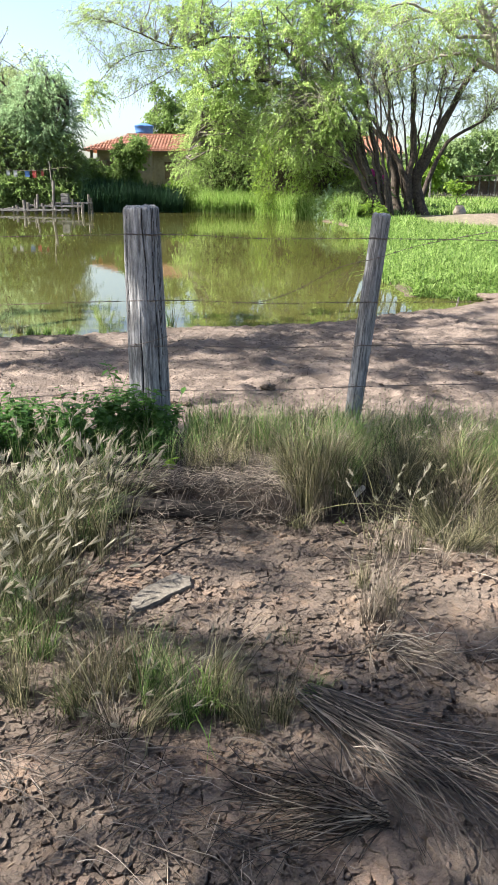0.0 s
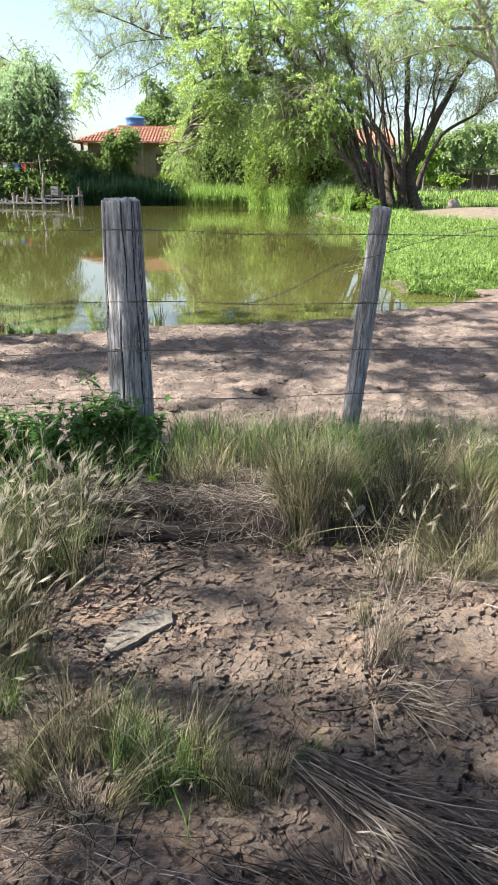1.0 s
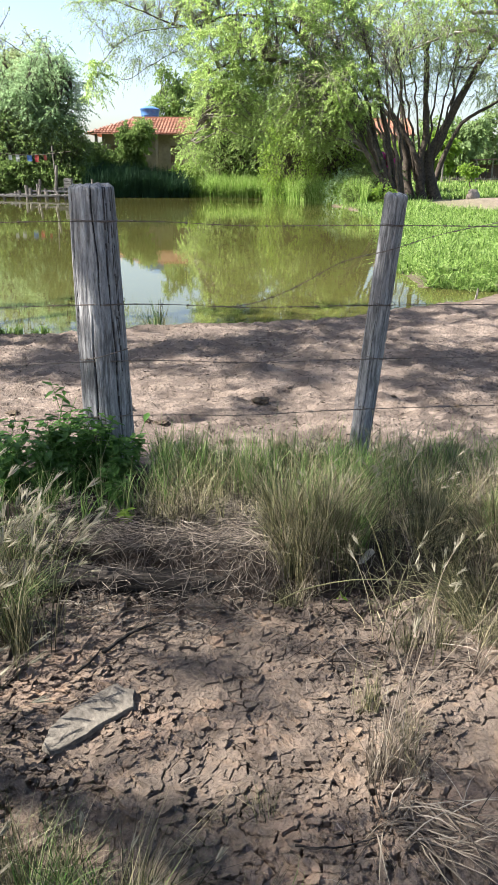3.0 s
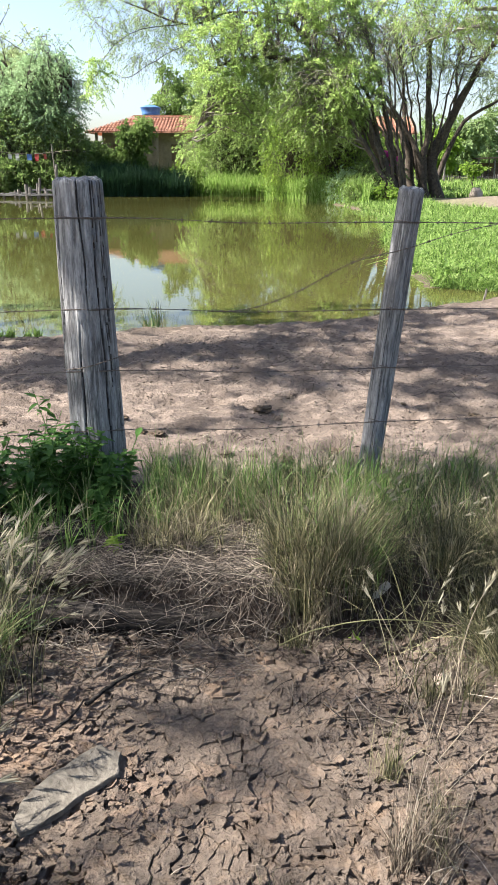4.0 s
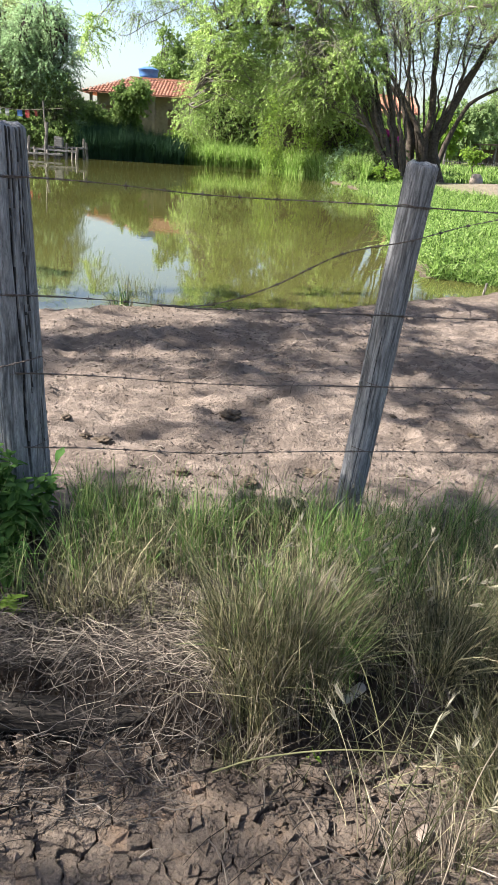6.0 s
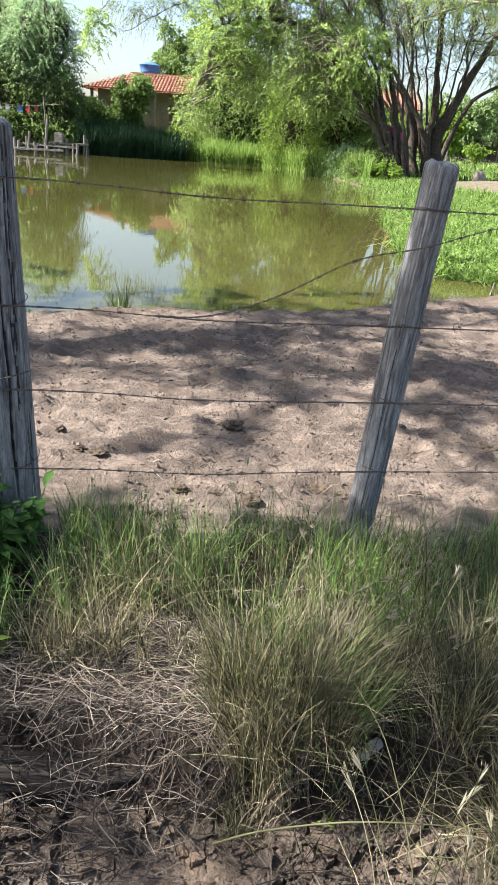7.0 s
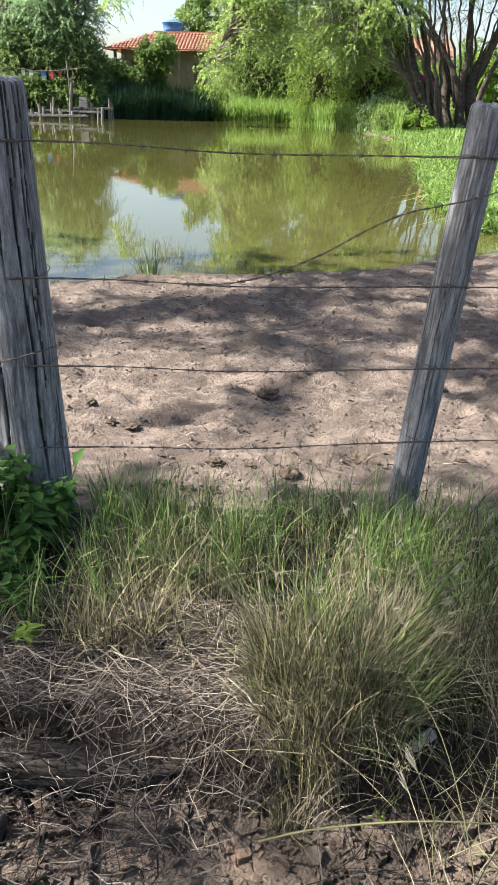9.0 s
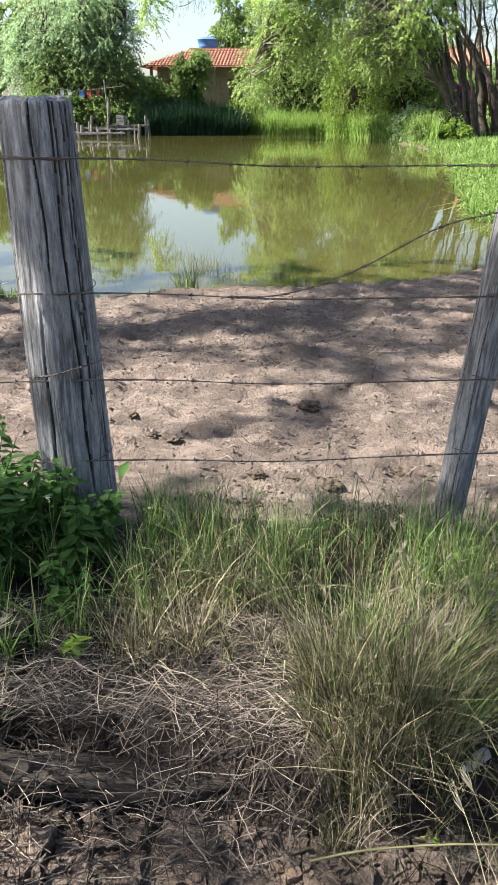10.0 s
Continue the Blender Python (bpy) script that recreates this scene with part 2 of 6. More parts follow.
def mesh_from(name, verts, faces, mat, smooth=False):
    """A mesh out of arrays: verts (n, 3), faces (m, k), all of k corners."""
    me = bpy.data.meshes.new(name)
    verts, faces = np.asarray(verts, np.float32), np.asarray(faces, np.int32)
    m, k = faces.shape
    me.vertices.add(len(verts))
    me.vertices.foreach_set("co", verts.ravel())
    me.loops.add(m * k)
    me.loops.foreach_set("vertex_index", faces.ravel())
    me.polygons.add(m)
    me.polygons.foreach_set("loop_start", np.arange(0, m * k, k, dtype=np.int32))
    me.polygons.foreach_set("use_smooth", np.full(m, smooth))
    me.materials.append(mat)
    me.update(calc_edges=True)
    me.validate()
    return me


def hung(name, data, parent=None, label="", at=None):
    ob = new(name, data)
    if at is not None:
        ob.matrix_basis = at
    if parent is not None:
        ob.parent = parent
    if label:
        ob["label"] = label
    return ob


def part(name, bm, mat, parent=None, label="", smooth=False, at=None):
    me = bpy.data.meshes.new(name)
    bm.to_mesh(me)
    bm.free()
    me.materials.append(mat)
    for p in me.polygons:
        p.use_smooth = smooth
    return hung(name, me, parent, label, at)


def thing(name, at, label, category, group="", kind=""):
    return tagged(hung(name, None, at=at), label, category, group, kind)


def box(bm, centre, size, bevel=0.0, turn=None):
    m = Matrix.Translation(centre) @ (turn or Matrix()) @ Matrix.Diagonal((*size, 1))
    got = bmesh.ops.create_cube(bm, size=1, matrix=m)
    if bevel:
        es = list({e for v in got["verts"] for e in v.link_edges})
        bmesh.ops.bevel(bm, geom=es, offset=bevel, segments=2, affect="EDGES")
    return bm


def value_noise(x, y, scale, seed=0):
    """Smooth lattice noise between -1 and 1, for arrays."""
    x, y = np.asarray(x) * scale, np.asarray(y) * scale
    xi, yi = np.floor(x), np.floor(y)
    fx, fy = x - xi, y - yi
    fx, fy = fx * fx * (3 - 2 * fx), fy * fy * (3 - 2 * fy)

    def lat(a, b):
        h = np.sin(a * 127.1 + b * 311.7 + seed * 74.7) * 43758.5453
        return (h - np.floor(h)) * 2 - 1
    return (lat(xi, yi) * (1 - fx) + lat(xi + 1, yi) * fx) * (1 - fy) + (lat(xi, yi + 1) * (1 - fx) + lat(xi + 1, yi + 1) * fx) * fy


def smoothstep(a, b, v):
    t = np.clip((np.asarray(v, float) - a) / (b - a), 0, 1)
    return t * t * (3 - 2 * t)


# ---- the lie of the land ----
SHORE = np.array([(-30, 3.5), (-9, 6.2), (-2.58, 7.92), (-1.54, 8.3), (-0.5, 8.75), (0.64, 9.15), (1.66, 9.8), (2.3, 10.2), (2.9, 10.8), (3.5, 11.7),
                  (3.0, 11.75), (2.15, 11.6), (2.2, 13.2), (2.5, 16.0), (2.95, 20.5), (3.3, 24), (3.7, 28.5), (3.5, 32.5), (2.9, 37.5), (1.9, 42.5),
                  (-0.3, 47.2), (-2.7, 47.5), (-5.2, 48.2), (-7.4, 45.2), (-9.9, 44.8), (-12.0, 44.6), (-14.0, 44.4), (-30, 43.5)])


def shore_distance(x, y):
    """Metres from the waterline: above zero on land, below zero in the pond."""
    x, y = np.asarray(x, float), np.asarray(y, float)
    best, inside = np.full(x.shape, 1e9), np.zeros(x.shape, bool)
    for (ax, ay), (bx, by) in zip(SHORE, np.roll(SHORE, -1, 0)):
        dx, dy = bx - ax, by - ay
        t = np.clip(((x - ax) * dx + (y - ay) * dy) / (dx * dx + dy * dy), 0, 1)
        best = np.minimum(best, np.hypot(x - ax - t * dx, y - ay - t * dy))
        cross = (ay > y) != (by > y)
        inside ^= cross & (x < ax + (y - ay) / (dy if dy else 1e-9) * dx)
    return np.where(inside, -best, best)


def bank_front(x):
    return 3.92 - 0.14 * smoothstep(-0.4, -0.2, x) + 0.05 * value_noise(x, 0 * np.asarray(x), 1.7, 3)


def trodden(x, y):
    """Shallow hoof prints with pushed-up rims, one in most cells of a jittered grid."""
    cell, out = 0.15, np.zeros(x.shape)
    ci, cj = np.floor(x / cell), np.floor(y / cell)
    for di in (-1, 0, 1):
        for dj in (-1, 0, 1):
            i, j = ci + di, cj + dj
            h = [np.modf(np.abs(np.sin(i * 127.1 + j * 311.7 + k * 53.3) * 43758.5453))[0] for k in range(5)]
            r = 0.03 + 0.04 * h[2]
            d = np.hypot(x - (i + h[0]) * cell, (y - (j + h[1]) * cell) * (0.8 + 0.5 * h[3])) / r
            out += (h[4] < 0.8) * (0.008 + 0.02 * h[3]) * (0.6 * np.exp(-((d - 1.25) / 0.32) ** 2) - np.exp(-(d / 0.85) ** 4))
    return out


def ground_z(x, y):
    x, y = np.asarray(x, float), np.asarray(y, float)
    d = shore_distance(x, y) + 0.10 * value_noise(x, y, 1.3, 1) + 0.04 * value_noise(x, y, 5, 2)
    near = y < 9 + 0.9 * np.maximum(x, 0)
    sand = np.where(near, 0.055, 0.11)
    z = np.where(d > 0, WATER + (sand - WATER) * smoothstep(0, 0.35, d), WATER - 0.55 * smoothstep(0, 2.5, -d))
    far = smoothstep(43, 50, y) * smoothstep(0, 4, d)
    z = z + 0.9 * far * smoothstep(6, -2, x) + 0.012 * (y - 48).clip(0, 90) * smoothstep(0, 3, d)
    z = z + 0.34 * np.exp(-((x - 10.8) / 3.6) ** 2 - ((y - 35) / 4.5) ** 2) * smoothstep(0, 2, d)
    front = bank_front(x)
    bank = smoothstep(front - 0.03, front + 0.12, y) * (1 - smoothstep(4.5, 4.95, y))
    z = np.where(y < 5.2, z * smoothstep(4.3, 4.9, y) + 0.14 * bank, z)
    dry = smoothstep(0, 0.5, d) * np.exp(-(np.hypot(x, y - 4) / 14) ** 2)
    z = z + dry * (0.012 * value_noise(x, y, 2.2, 4) + 0.011 * value_noise(x, y, 5, 5) + 0.008 * value_noise(x, y, 9, 6))
    z = z + dry * smoothstep(4.9, 5.3, y) * (trodden(x, y) + 0.024 * np.abs(value_noise(x, y * 1.5, 6, 63)) + 0.016 * np.abs(value_noise(x, y * 1.4, 13, 64)) - 0.012)
    z = z + dry * smoothstep(4.9, 5.3, y) * (0.012 * value_noise(x, y, 4, 61) + 0.013 * value_noise(x, y, 8, 62))
    mud = 1 - smoothstep(3.62, 3.74, y)
    return z - 0.02 * mud * (x > -2.2) * (x < 2.4) * (y > 0.9)


def axis(lo, hi, step, reach, grow):
    mid = list(np.arange(lo, hi, step))
    up, down, s = [hi], [lo], step
    while up[-1] < reach:
        s *= grow
        up.append(up[-1] + s)
        down.append(down[-1] - s)
    return np.array(down[:0:-1] + mid + up)


def build_ground():
    xs = axis(-3.2, 3.6, 0.034, 1600, 1.07)
    ys = np.concatenate([axis(0.6, 11.8, 0.034, 1600, 1.35)])
    far = np.concatenate([np.arange(12, 54, 0.35), np.arange(54, 130, 3.0)])
    ys = np.unique(np.round(np.concatenate([ys[(ys < 11.85) | (ys > 130)], far]), 3))
    X, Y = np.meshgrid(xs, ys)
    Z = ground_z(X, Y)
    V = np.stack([X, Y, Z], -1).reshape(-1, 3)
    nx, ny = len(xs), len(ys)
    i = (np.arange(ny - 1)[:, None] * nx + np.arange(nx - 1)).ravel()
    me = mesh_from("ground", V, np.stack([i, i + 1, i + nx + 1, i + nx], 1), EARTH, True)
    x, y = V[:, 0], V[:, 1]
    d = shore_distance(x, y)
    # masks under the grass and bank, where litter and painted shade darken the soil
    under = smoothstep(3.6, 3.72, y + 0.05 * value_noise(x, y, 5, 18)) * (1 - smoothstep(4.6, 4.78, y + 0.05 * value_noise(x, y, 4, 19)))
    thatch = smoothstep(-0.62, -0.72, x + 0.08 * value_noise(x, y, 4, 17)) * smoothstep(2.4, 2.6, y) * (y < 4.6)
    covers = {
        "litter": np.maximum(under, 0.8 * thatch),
        "mud": 1 - smoothstep(4.2, 5.0, y + 0.15 * value_noise(x, y, 2, 8)),
        "soil": np.maximum(smoothstep(11.2, 12.2, y), smoothstep(20, 30, np.hypot(x, y - 5))) * (1 - 0.92 * np.exp(-((x - 11.3) / 4.6) ** 4 - ((y - 35) / 7.0) ** 4)),
        "wet": (1 - smoothstep(0.02, 0.5, d + 0.14 * value_noise(x, y, 3, 9))),
    }
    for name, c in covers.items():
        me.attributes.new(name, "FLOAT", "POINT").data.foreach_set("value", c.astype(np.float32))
    tagged(hung("ground", me), "pale trodden sand and cracked brown mud around a pond", "ground", kind="structure")


def build_water():
    bm = bmesh.new()
    bm.faces.new([bm.verts.new((x, y, WATER)) for x, y in ((-32, 2), (5.5, 6.0), (5.5, 52), (-32, 52))])
    tagged(part("water", bm, POND), "still murky olive-green pond water reflecting sky and trees", "water", kind="structure")


build_ground()
build_water()


# ---- blades, tubes and leaves in bulk ----
def blades(roots, h, w, lean, droop=0.25, segs=3, wind=(0.0, 0.0)):
    """Tapered grass blades, four corners a segment: roots (n, 3), heights and widths (n)."""
    n = len(roots)
    phi, tw = rng.uniform(0, 2 * np.pi, n), rng.uniform(0, np.pi, n)
    L = np.abs(rng.normal(0, 1, n)) * lean
    dx, dy = np.cos(phi) * L + wind[0], np.sin(phi) * L + wind[1]
    kink = rng.uniform(0.35, 0.85, n)
    fold = np.where(rng.uniform(0, 1, n) < 0.45, rng.uniform(0.2, 1.1, n), 0.0)
    kd = phi + rng.normal(0, 1.2, n)
    V = np.zeros((n, segs + 1, 2, 3))
    for k in range(segs + 1):
        s = k / segs
        wid = w * (1 - 0.92 * s ** 1.6) * 0.5
        c = roots + np.stack([dx * h * s ** 1.7, dy * h * s ** 1.7, h * (s - droop * L * s ** 3)], 1)
        past = np.maximum(0, s - kink) * fold * h
        c = c + np.stack([np.cos(kd) * past, np.sin(kd) * past, -0.75 * past], 1)
        side = np.stack([np.cos(tw) * wid, np.sin(tw) * wid, 0 * wid], 1)
        V[:, k, 0], V[:, k, 1] = c - side, c + side
    base = (np.arange(n) * (segs + 1) * 2)[:, None] + (np.arange(segs) * 2)[None]
    F = np.stack([base, base + 1, base + 3, base + 2], -1).reshape(-1, 4)
    return V.reshape(-1, 3), F


def tubes(P, R, sides=4):
    """Tubes along paths: P (n, k, 3), R (n, k)."""
    n, k, _ = P.shape
    T = np.gradient(P, axis=1)
    T /= np.linalg.norm(T, axis=2, keepdims=True) + 1e-9
    ref = np.where(np.abs(T[:, :1, 2:3]) > 0.8, np.array([1.0, 0, 0]), np.array([0, 0, 1.0]))
    A = np.cross(T, np.broadcast_to(ref, T.shape))
    A /= np.linalg.norm(A, axis=2, keepdims=True) + 1e-9
    B = np.cross(T, A)
    a = np.arange(sides) * 2 * np.pi / sides
    V = P[:, :, None] + R[:, :, None, None] * (np.cos(a)[None, None, :, None] * A[:, :, None] + np.sin(a)[None, None, :, None] * B[:, :, None])
    i, j, s = np.meshgrid(np.arange(n), np.arange(k - 1), np.arange(sides), indexing="ij")
    s2 = (s + 1) % sides
    q = lambda j, s: (i * k + j) * sides + s
    return V.reshape(-1, 3), np.stack([q(j, s), q(j, s2), q(j + 1, s2), q(j + 1, s)], -1).reshape(-1, 4)


def leaves(C, D, length, width):
    """Pointed four-cornered leaves from C along D."""
    n = len(C)
    D = D / (np.linalg.norm(D, axis=1, keepdims=True) + 1e-9)
    S = np.cross(D, rng.normal(0, 1, (n, 3)))
    S /= np.linalg.norm(S, axis=1, keepdims=True) + 1e-9
    length, width = np.broadcast_to(length, n)[:, None], np.broadcast_to(width, n)[:, None]
    V = np.stack([C, C + D * length * 0.45 + S * width / 2, C + D * length, C + D * length * 0.45 - S * width / 2], 1)
    return V.reshape(-1, 3), np.arange(n * 4).reshape(-1, 4)


def joined(*pieces):
    V, F, o = [], [], 0
    for v, f in pieces:
        V.append(v)
        F.append(f + o)
        o += len(v)
    return np.concatenate(V), np.concatenate(F)


def smooth_path(pts, k=12, wobble=0.0):
    pts = np.array(pts, float)
    ext = np.vstack([2 * pts[0] - pts[1], pts, 2 * pts[-1] - pts[-2]])
    out = []
    for u in np.linspace(0, len(pts) - 1, k):
        i = min(int(u), len(pts) - 2)
        t, (a, b, c, d) = u - i, ext[i:i + 4]
        out.append(0.5 * (2 * b + (c - a) * t + (2 * a - 5 * b + 4 * c - d) * t * t + (3 * b - 3 * c + d - a) * t ** 3))
    out = np.array(out)
    out[1:-1] += rng.normal(0, wobble, out[1:-1].shape)
    return out


def in_ellipsoid(n, c, r, hollow=0.0):
    v = rng.normal(0, 1, (n, 3))
    v /= np.linalg.norm(v, axis=1, keepdims=True)
    rad = rng.uniform(hollow ** 3, 1, n) ** (1 / 3)
    return np.array(c) + v * rad[:, None] * np.array(r)


def foliage(starts, away, n_leaf, strand, droop, leaf_len, leaf_wid, hang=0.4, twig_r=0.006):
    """Drooping twigs from each start, set with leaves."""
    n = len(starts)
    D = away + rng.normal(0, 0.75, (n, 3)) * np.array([1, 1, 0.6])
    D /= np.linalg.norm(D, axis=1, keepdims=True) + 1e-9
    L = strand * rng.uniform(0.5, 1.35, n)
    s = np.linspace(0, 1, 4)
    P = starts[:, None] + D[:, None] * (L[:, None] * s)[..., None]
    P[:, :, 2] -= droop * L[:, None] * s ** 2
    R = np.broadcast_to(twig_r * (1 - 0.6 * s), (n, 4))
    tw = tubes(P, R, 3)
    u = rng.uniform(0.1, 1, (n, n_leaf))
    C = starts[:, None] + D[:, None] * (L[:, None] * u)[..., None]
    C[:, :, 2] -= droop * L[:, None] * u ** 2
    T = np.repeat(D[:, None], n_leaf, 1).copy()
    T[:, :, 2] -= 2 * droop * u
    T = T + rng.normal(0, 0.8, T.shape)
    T[:, :, 2] -= hang
    m = n * n_leaf
    lv = leaves(C.reshape(m, 3), T.reshape(m, 3), leaf_len * rng.uniform(0.6, 1.3, m), leaf_wid * rng.uniform(0.7, 1.3, m))
    return tw, lv


def tree(name, base, label, limbs, crowns, leaf, bark, sides=8, category="tree", group="", wob=0.04, twigbark=None):
    """limbs: (points, first radius, last radius). crowns: dicts of a centre, radii, boughs, twigs, leaves and their sizes."""
    top = thing(name, pose(*base), label, category, group)
    o = np.array(base)
    pieces, nodes = [], []
    for pts, r0, r1 in limbs:
        k = 14
        p = smooth_path(pts, k, wob)
        r = r0 + (r1 - r0) * np.linspace(0, 1, k) ** 0.8
        r = r * (1 + rng.normal(0, 0.06, k))
        r[0] *= 1.25
        pieces.append(tubes(p[None], r[None], sides))
        nodes.append(p[4:])
    nodes = np.concatenate(nodes)
    tw_all, lv_all, boughs = [], [], []
    for c in crowns:
        ends = in_ellipsoid(c["boughs"], c["at"], c["size"], c.get("hollow", 0.35))
        dist = np.linalg.norm(ends[:, None] - nodes[None], axis=2) + 0.6 * np.maximum(0, nodes[None, :, 2] - ends[:, None, 2])
        pick = np.argsort(dist, 1)[:, :4]
        q = nodes[pick[np.arange(len(ends)), rng.integers(0, 4, len(ends))]]
        span = np.linalg.norm(ends - q, axis=1)
        s = np.linspace(0, 1, 7)
        P = q[:, None] * (1 - s)[None, :, None] + ends[:, None] * s[None, :, None]
        P[:, :, 2] += (0.22 * span)[:, None] * 4 * s * (1 - s) * 0.6
        P[:, 1:-1] += rng.normal(0, 0.045, P[:, 1:-1].shape) * span[:, None, None]
        br = c.get("bough_r", 0.035)
        R = (br * np.clip(span / 2.5, 0.5, 1.8))[:, None] * (1 - 0.8 * s)
        boughs.append(tubes(P, R, 4))
        nt = c["twigs"]
        u = rng.uniform(c.get("from", 0.45), 1, (len(ends), nt))
        seg = np.clip((u * 6).astype(int), 0, 5)
        f = u * 6 - seg
        ii = np.arange(len(ends))[:, None]
        st = P[ii, seg] * (1 - f)[..., None] + P[ii, seg + 1] * f[..., None]
        away = (st - np.array(c["at"])) / (np.array(c["size"]) + 1e-6) * 0.8
        a, b = foliage(st.reshape(-1, 3), away.reshape(-1, 3), c["leaves"], c["strand"], c["droop"], c["leaf"][0], c["leaf"][1], c.get("hang", 0.4), c.get("twig_r", 0.006))
        tw_all.append(a)
        lv_all.append(b)
    v, f = joined(*pieces)
    hung("trunk", mesh_from("trunk", v - o, f, bark, True), top)
    v, f = joined(*boughs, *tw_all)
    hung("twig_mass", mesh_from("twig_mass", v - o, f, twigbark or bark, True), top)["kind"] = "stuff"
    v, f = joined(*lv_all)
    hung("crown", mesh_from("crown", v - o, f, leaf), top)["kind"] = "stuff"
    return top


def crown(at, size, boughs, twigs=6, leaves=14, strand=0.9, droop=0.6, leaf=(0.16, 0.05), **more):
    return dict(at=at, size=size, boughs=boughs, twigs=twigs, leaves=leaves, strand=strand, droop=droop, leaf=leaf, **more)


# ---- trees across the pond ----
rng = np.random.default_rng(21)
FEATHER = (0.105, 0.034)
SPRAY = {"from": 0.72, "hang": 0.1, "hollow": 0.45}
tree("weeping_tree", (5.6, 36.2, 0.05), "large drooping bright green tree leaning over the pond",
     [([(5.75, 36.0, -0.1), (5.1, 36.4, 1.5), (4.2, 36.9, 3.2), (2.9, 38, 5.0), (1.0, 38.5, 7.4)], 0.26, 0.09),
      ([(6.0, 36.5, -0.1), (5.4, 36.9, 2.2), (5.0, 37.4, 4.2), (4.2, 38.5, 7.0)], 0.2, 0.07),
      ([(5.5, 36.0, 0.4), (4.4, 36.1, 2.0), (3.3, 36.3, 3.6), (1.8, 37, 5.2)], 0.14, 0.05),
      ([(5.7, 36.3, 0.4), (4.8, 36.8, 2.5), (4.3, 37.2, 4.4), (3.0, 38, 6.4)], 0.13, 0.05),
      ([(1.0, 38.5, 7.4), (-1.5, 39.2, 8.0), (-4.0, 39.8, 7.6), (-6.2, 40, 8.4), (-8.4, 40, 8.9)], 0.075, 0.018),
      ([(-1.5, 39.2, 8.0), (-3.4, 39.6, 7.0), (-5.2, 40, 6.2), (-6.8, 40, 5.4)], 0.032, 0.01),
      ([(-4.0, 39.8, 7.6), (-6.0, 40, 7.4), (-7.4, 40, 6.6), (-8.3, 40, 5.2)], 0.025, 0.008),
      ([(2.8, 38, 5.0), (0.5, 38.2, 6.0), (-1.5, 38.4, 6.0), (-3.0, 38.6, 5.4)], 0.1, 0.03),
      ([(-1.5, 38.4, 6.0), (-2.6, 38.8, 5.0), (-3.3, 39.3, 3.6), (-3.7, 39.8, 2.0)], 0.04, 0.01),
      ([(4.2, 38.5, 7.0), (3.0, 39, 9.0), (1.0, 39.5, 10.5)], 0.1, 0.04),
      *[([(5.75 + dx * 0.4, 36.2 + dy, -0.1), (5.35 + dx * 0.7, 36.4 + dy, 1.8), (4.85 + dx * 1.1, 36.8 + dy, 3.6), (4.4 + dx * 1.7, 37.3 + dy, 5.4 + 0.5 * dx)], 0.085, 0.03) for dx, dy in ((-1.0, 0.2), (-0.7, -0.3), (-0.4, 0.4), (-0.1, -0.2), (0.2, 0.3), (0.5, -0.1), (0.8, 0.2), (-0.55, 0.0), (0.35, -0.35))]],
     [crown((0.6, 38.5, 6.8), (4.6, 3.2, 2.6), 190, 11, 26, 0.6, 0.3, FEATHER, **SPRAY),
      crown((0.6, 39.0, 9.6), (5.2, 3.4, 2.2), 140, 11, 26, 0.6, 0.25, FEATHER, **SPRAY),
      crown((3.0, 38.0, 8.2), (2.6, 2.4, 1.6), 60, 10, 22, 0.55, 0.25, FEATHER, **SPRAY),
      crown((-1.8, 39.1, 5.1), (2.2, 1.9, 2.2), 100, 10, 22, 0.6, 0.45, FEATHER, **SPRAY),
      crown((-3.6, 39.8, 2.2), (0.8, 0.8, 0.9), 24, 9, 20, 0.6, 0.5, FEATHER, bough_r=0.012, **SPRAY),
      crown((3.0, 36.8, 4.8), (2.0, 1.4, 1.4), 46, 10, 22, 0.55, 0.3, FEATHER, **SPRAY),
      crown((0.9, 38.2, 4.6), (3.2, 1.8, 2.1), 150, 11, 26, 0.65, 0.45, FEATHER, **SPRAY),
      crown((1.4, 38.0, 3.8), (1.8, 1.4, 1.2), 26, 9, 18, 0.6, 0.5, FEATHER, **SPRAY),
      crown((2.2, 36.9, 3.7), (1.7, 1.0, 1.7), 70, 10, 22, 0.55, 0.4, FEATHER, **SPRAY),
      crown((3.5, 36.2, 4.4), (1.3, 0.8, 1.5), 44, 10, 22, 0.55, 0.4, FEATHER, **SPRAY),
      crown((2.6, 36.4, 6.0), (3.0, 1.2, 2.4), 90, 7, 2, 1.1, 0.55, (0.1, 0.03), twig_r=0.011, bough_r=0.03),
      crown((-5.6, 40, 8.7), (3.8, 1.8, 1.5), 170, 8, 13, 0.7, 0.45, (0.09, 0.026), bough_r=0.018),
      crown((-5.4, 40, 6.7), (2.2, 1.2, 0.9), 60, 8, 11, 0.7, 0.6, (0.085, 0.024), bough_r=0.014),
      crown((-8.2, 40, 5.3), (0.6, 0.5, 1.2), 16, 9, 20, 0.5, 0.6, (0.11, 0.035), bough_r=0.014)],
     LEAF_WEEP, BARK, twigbark=TWIGBARK)
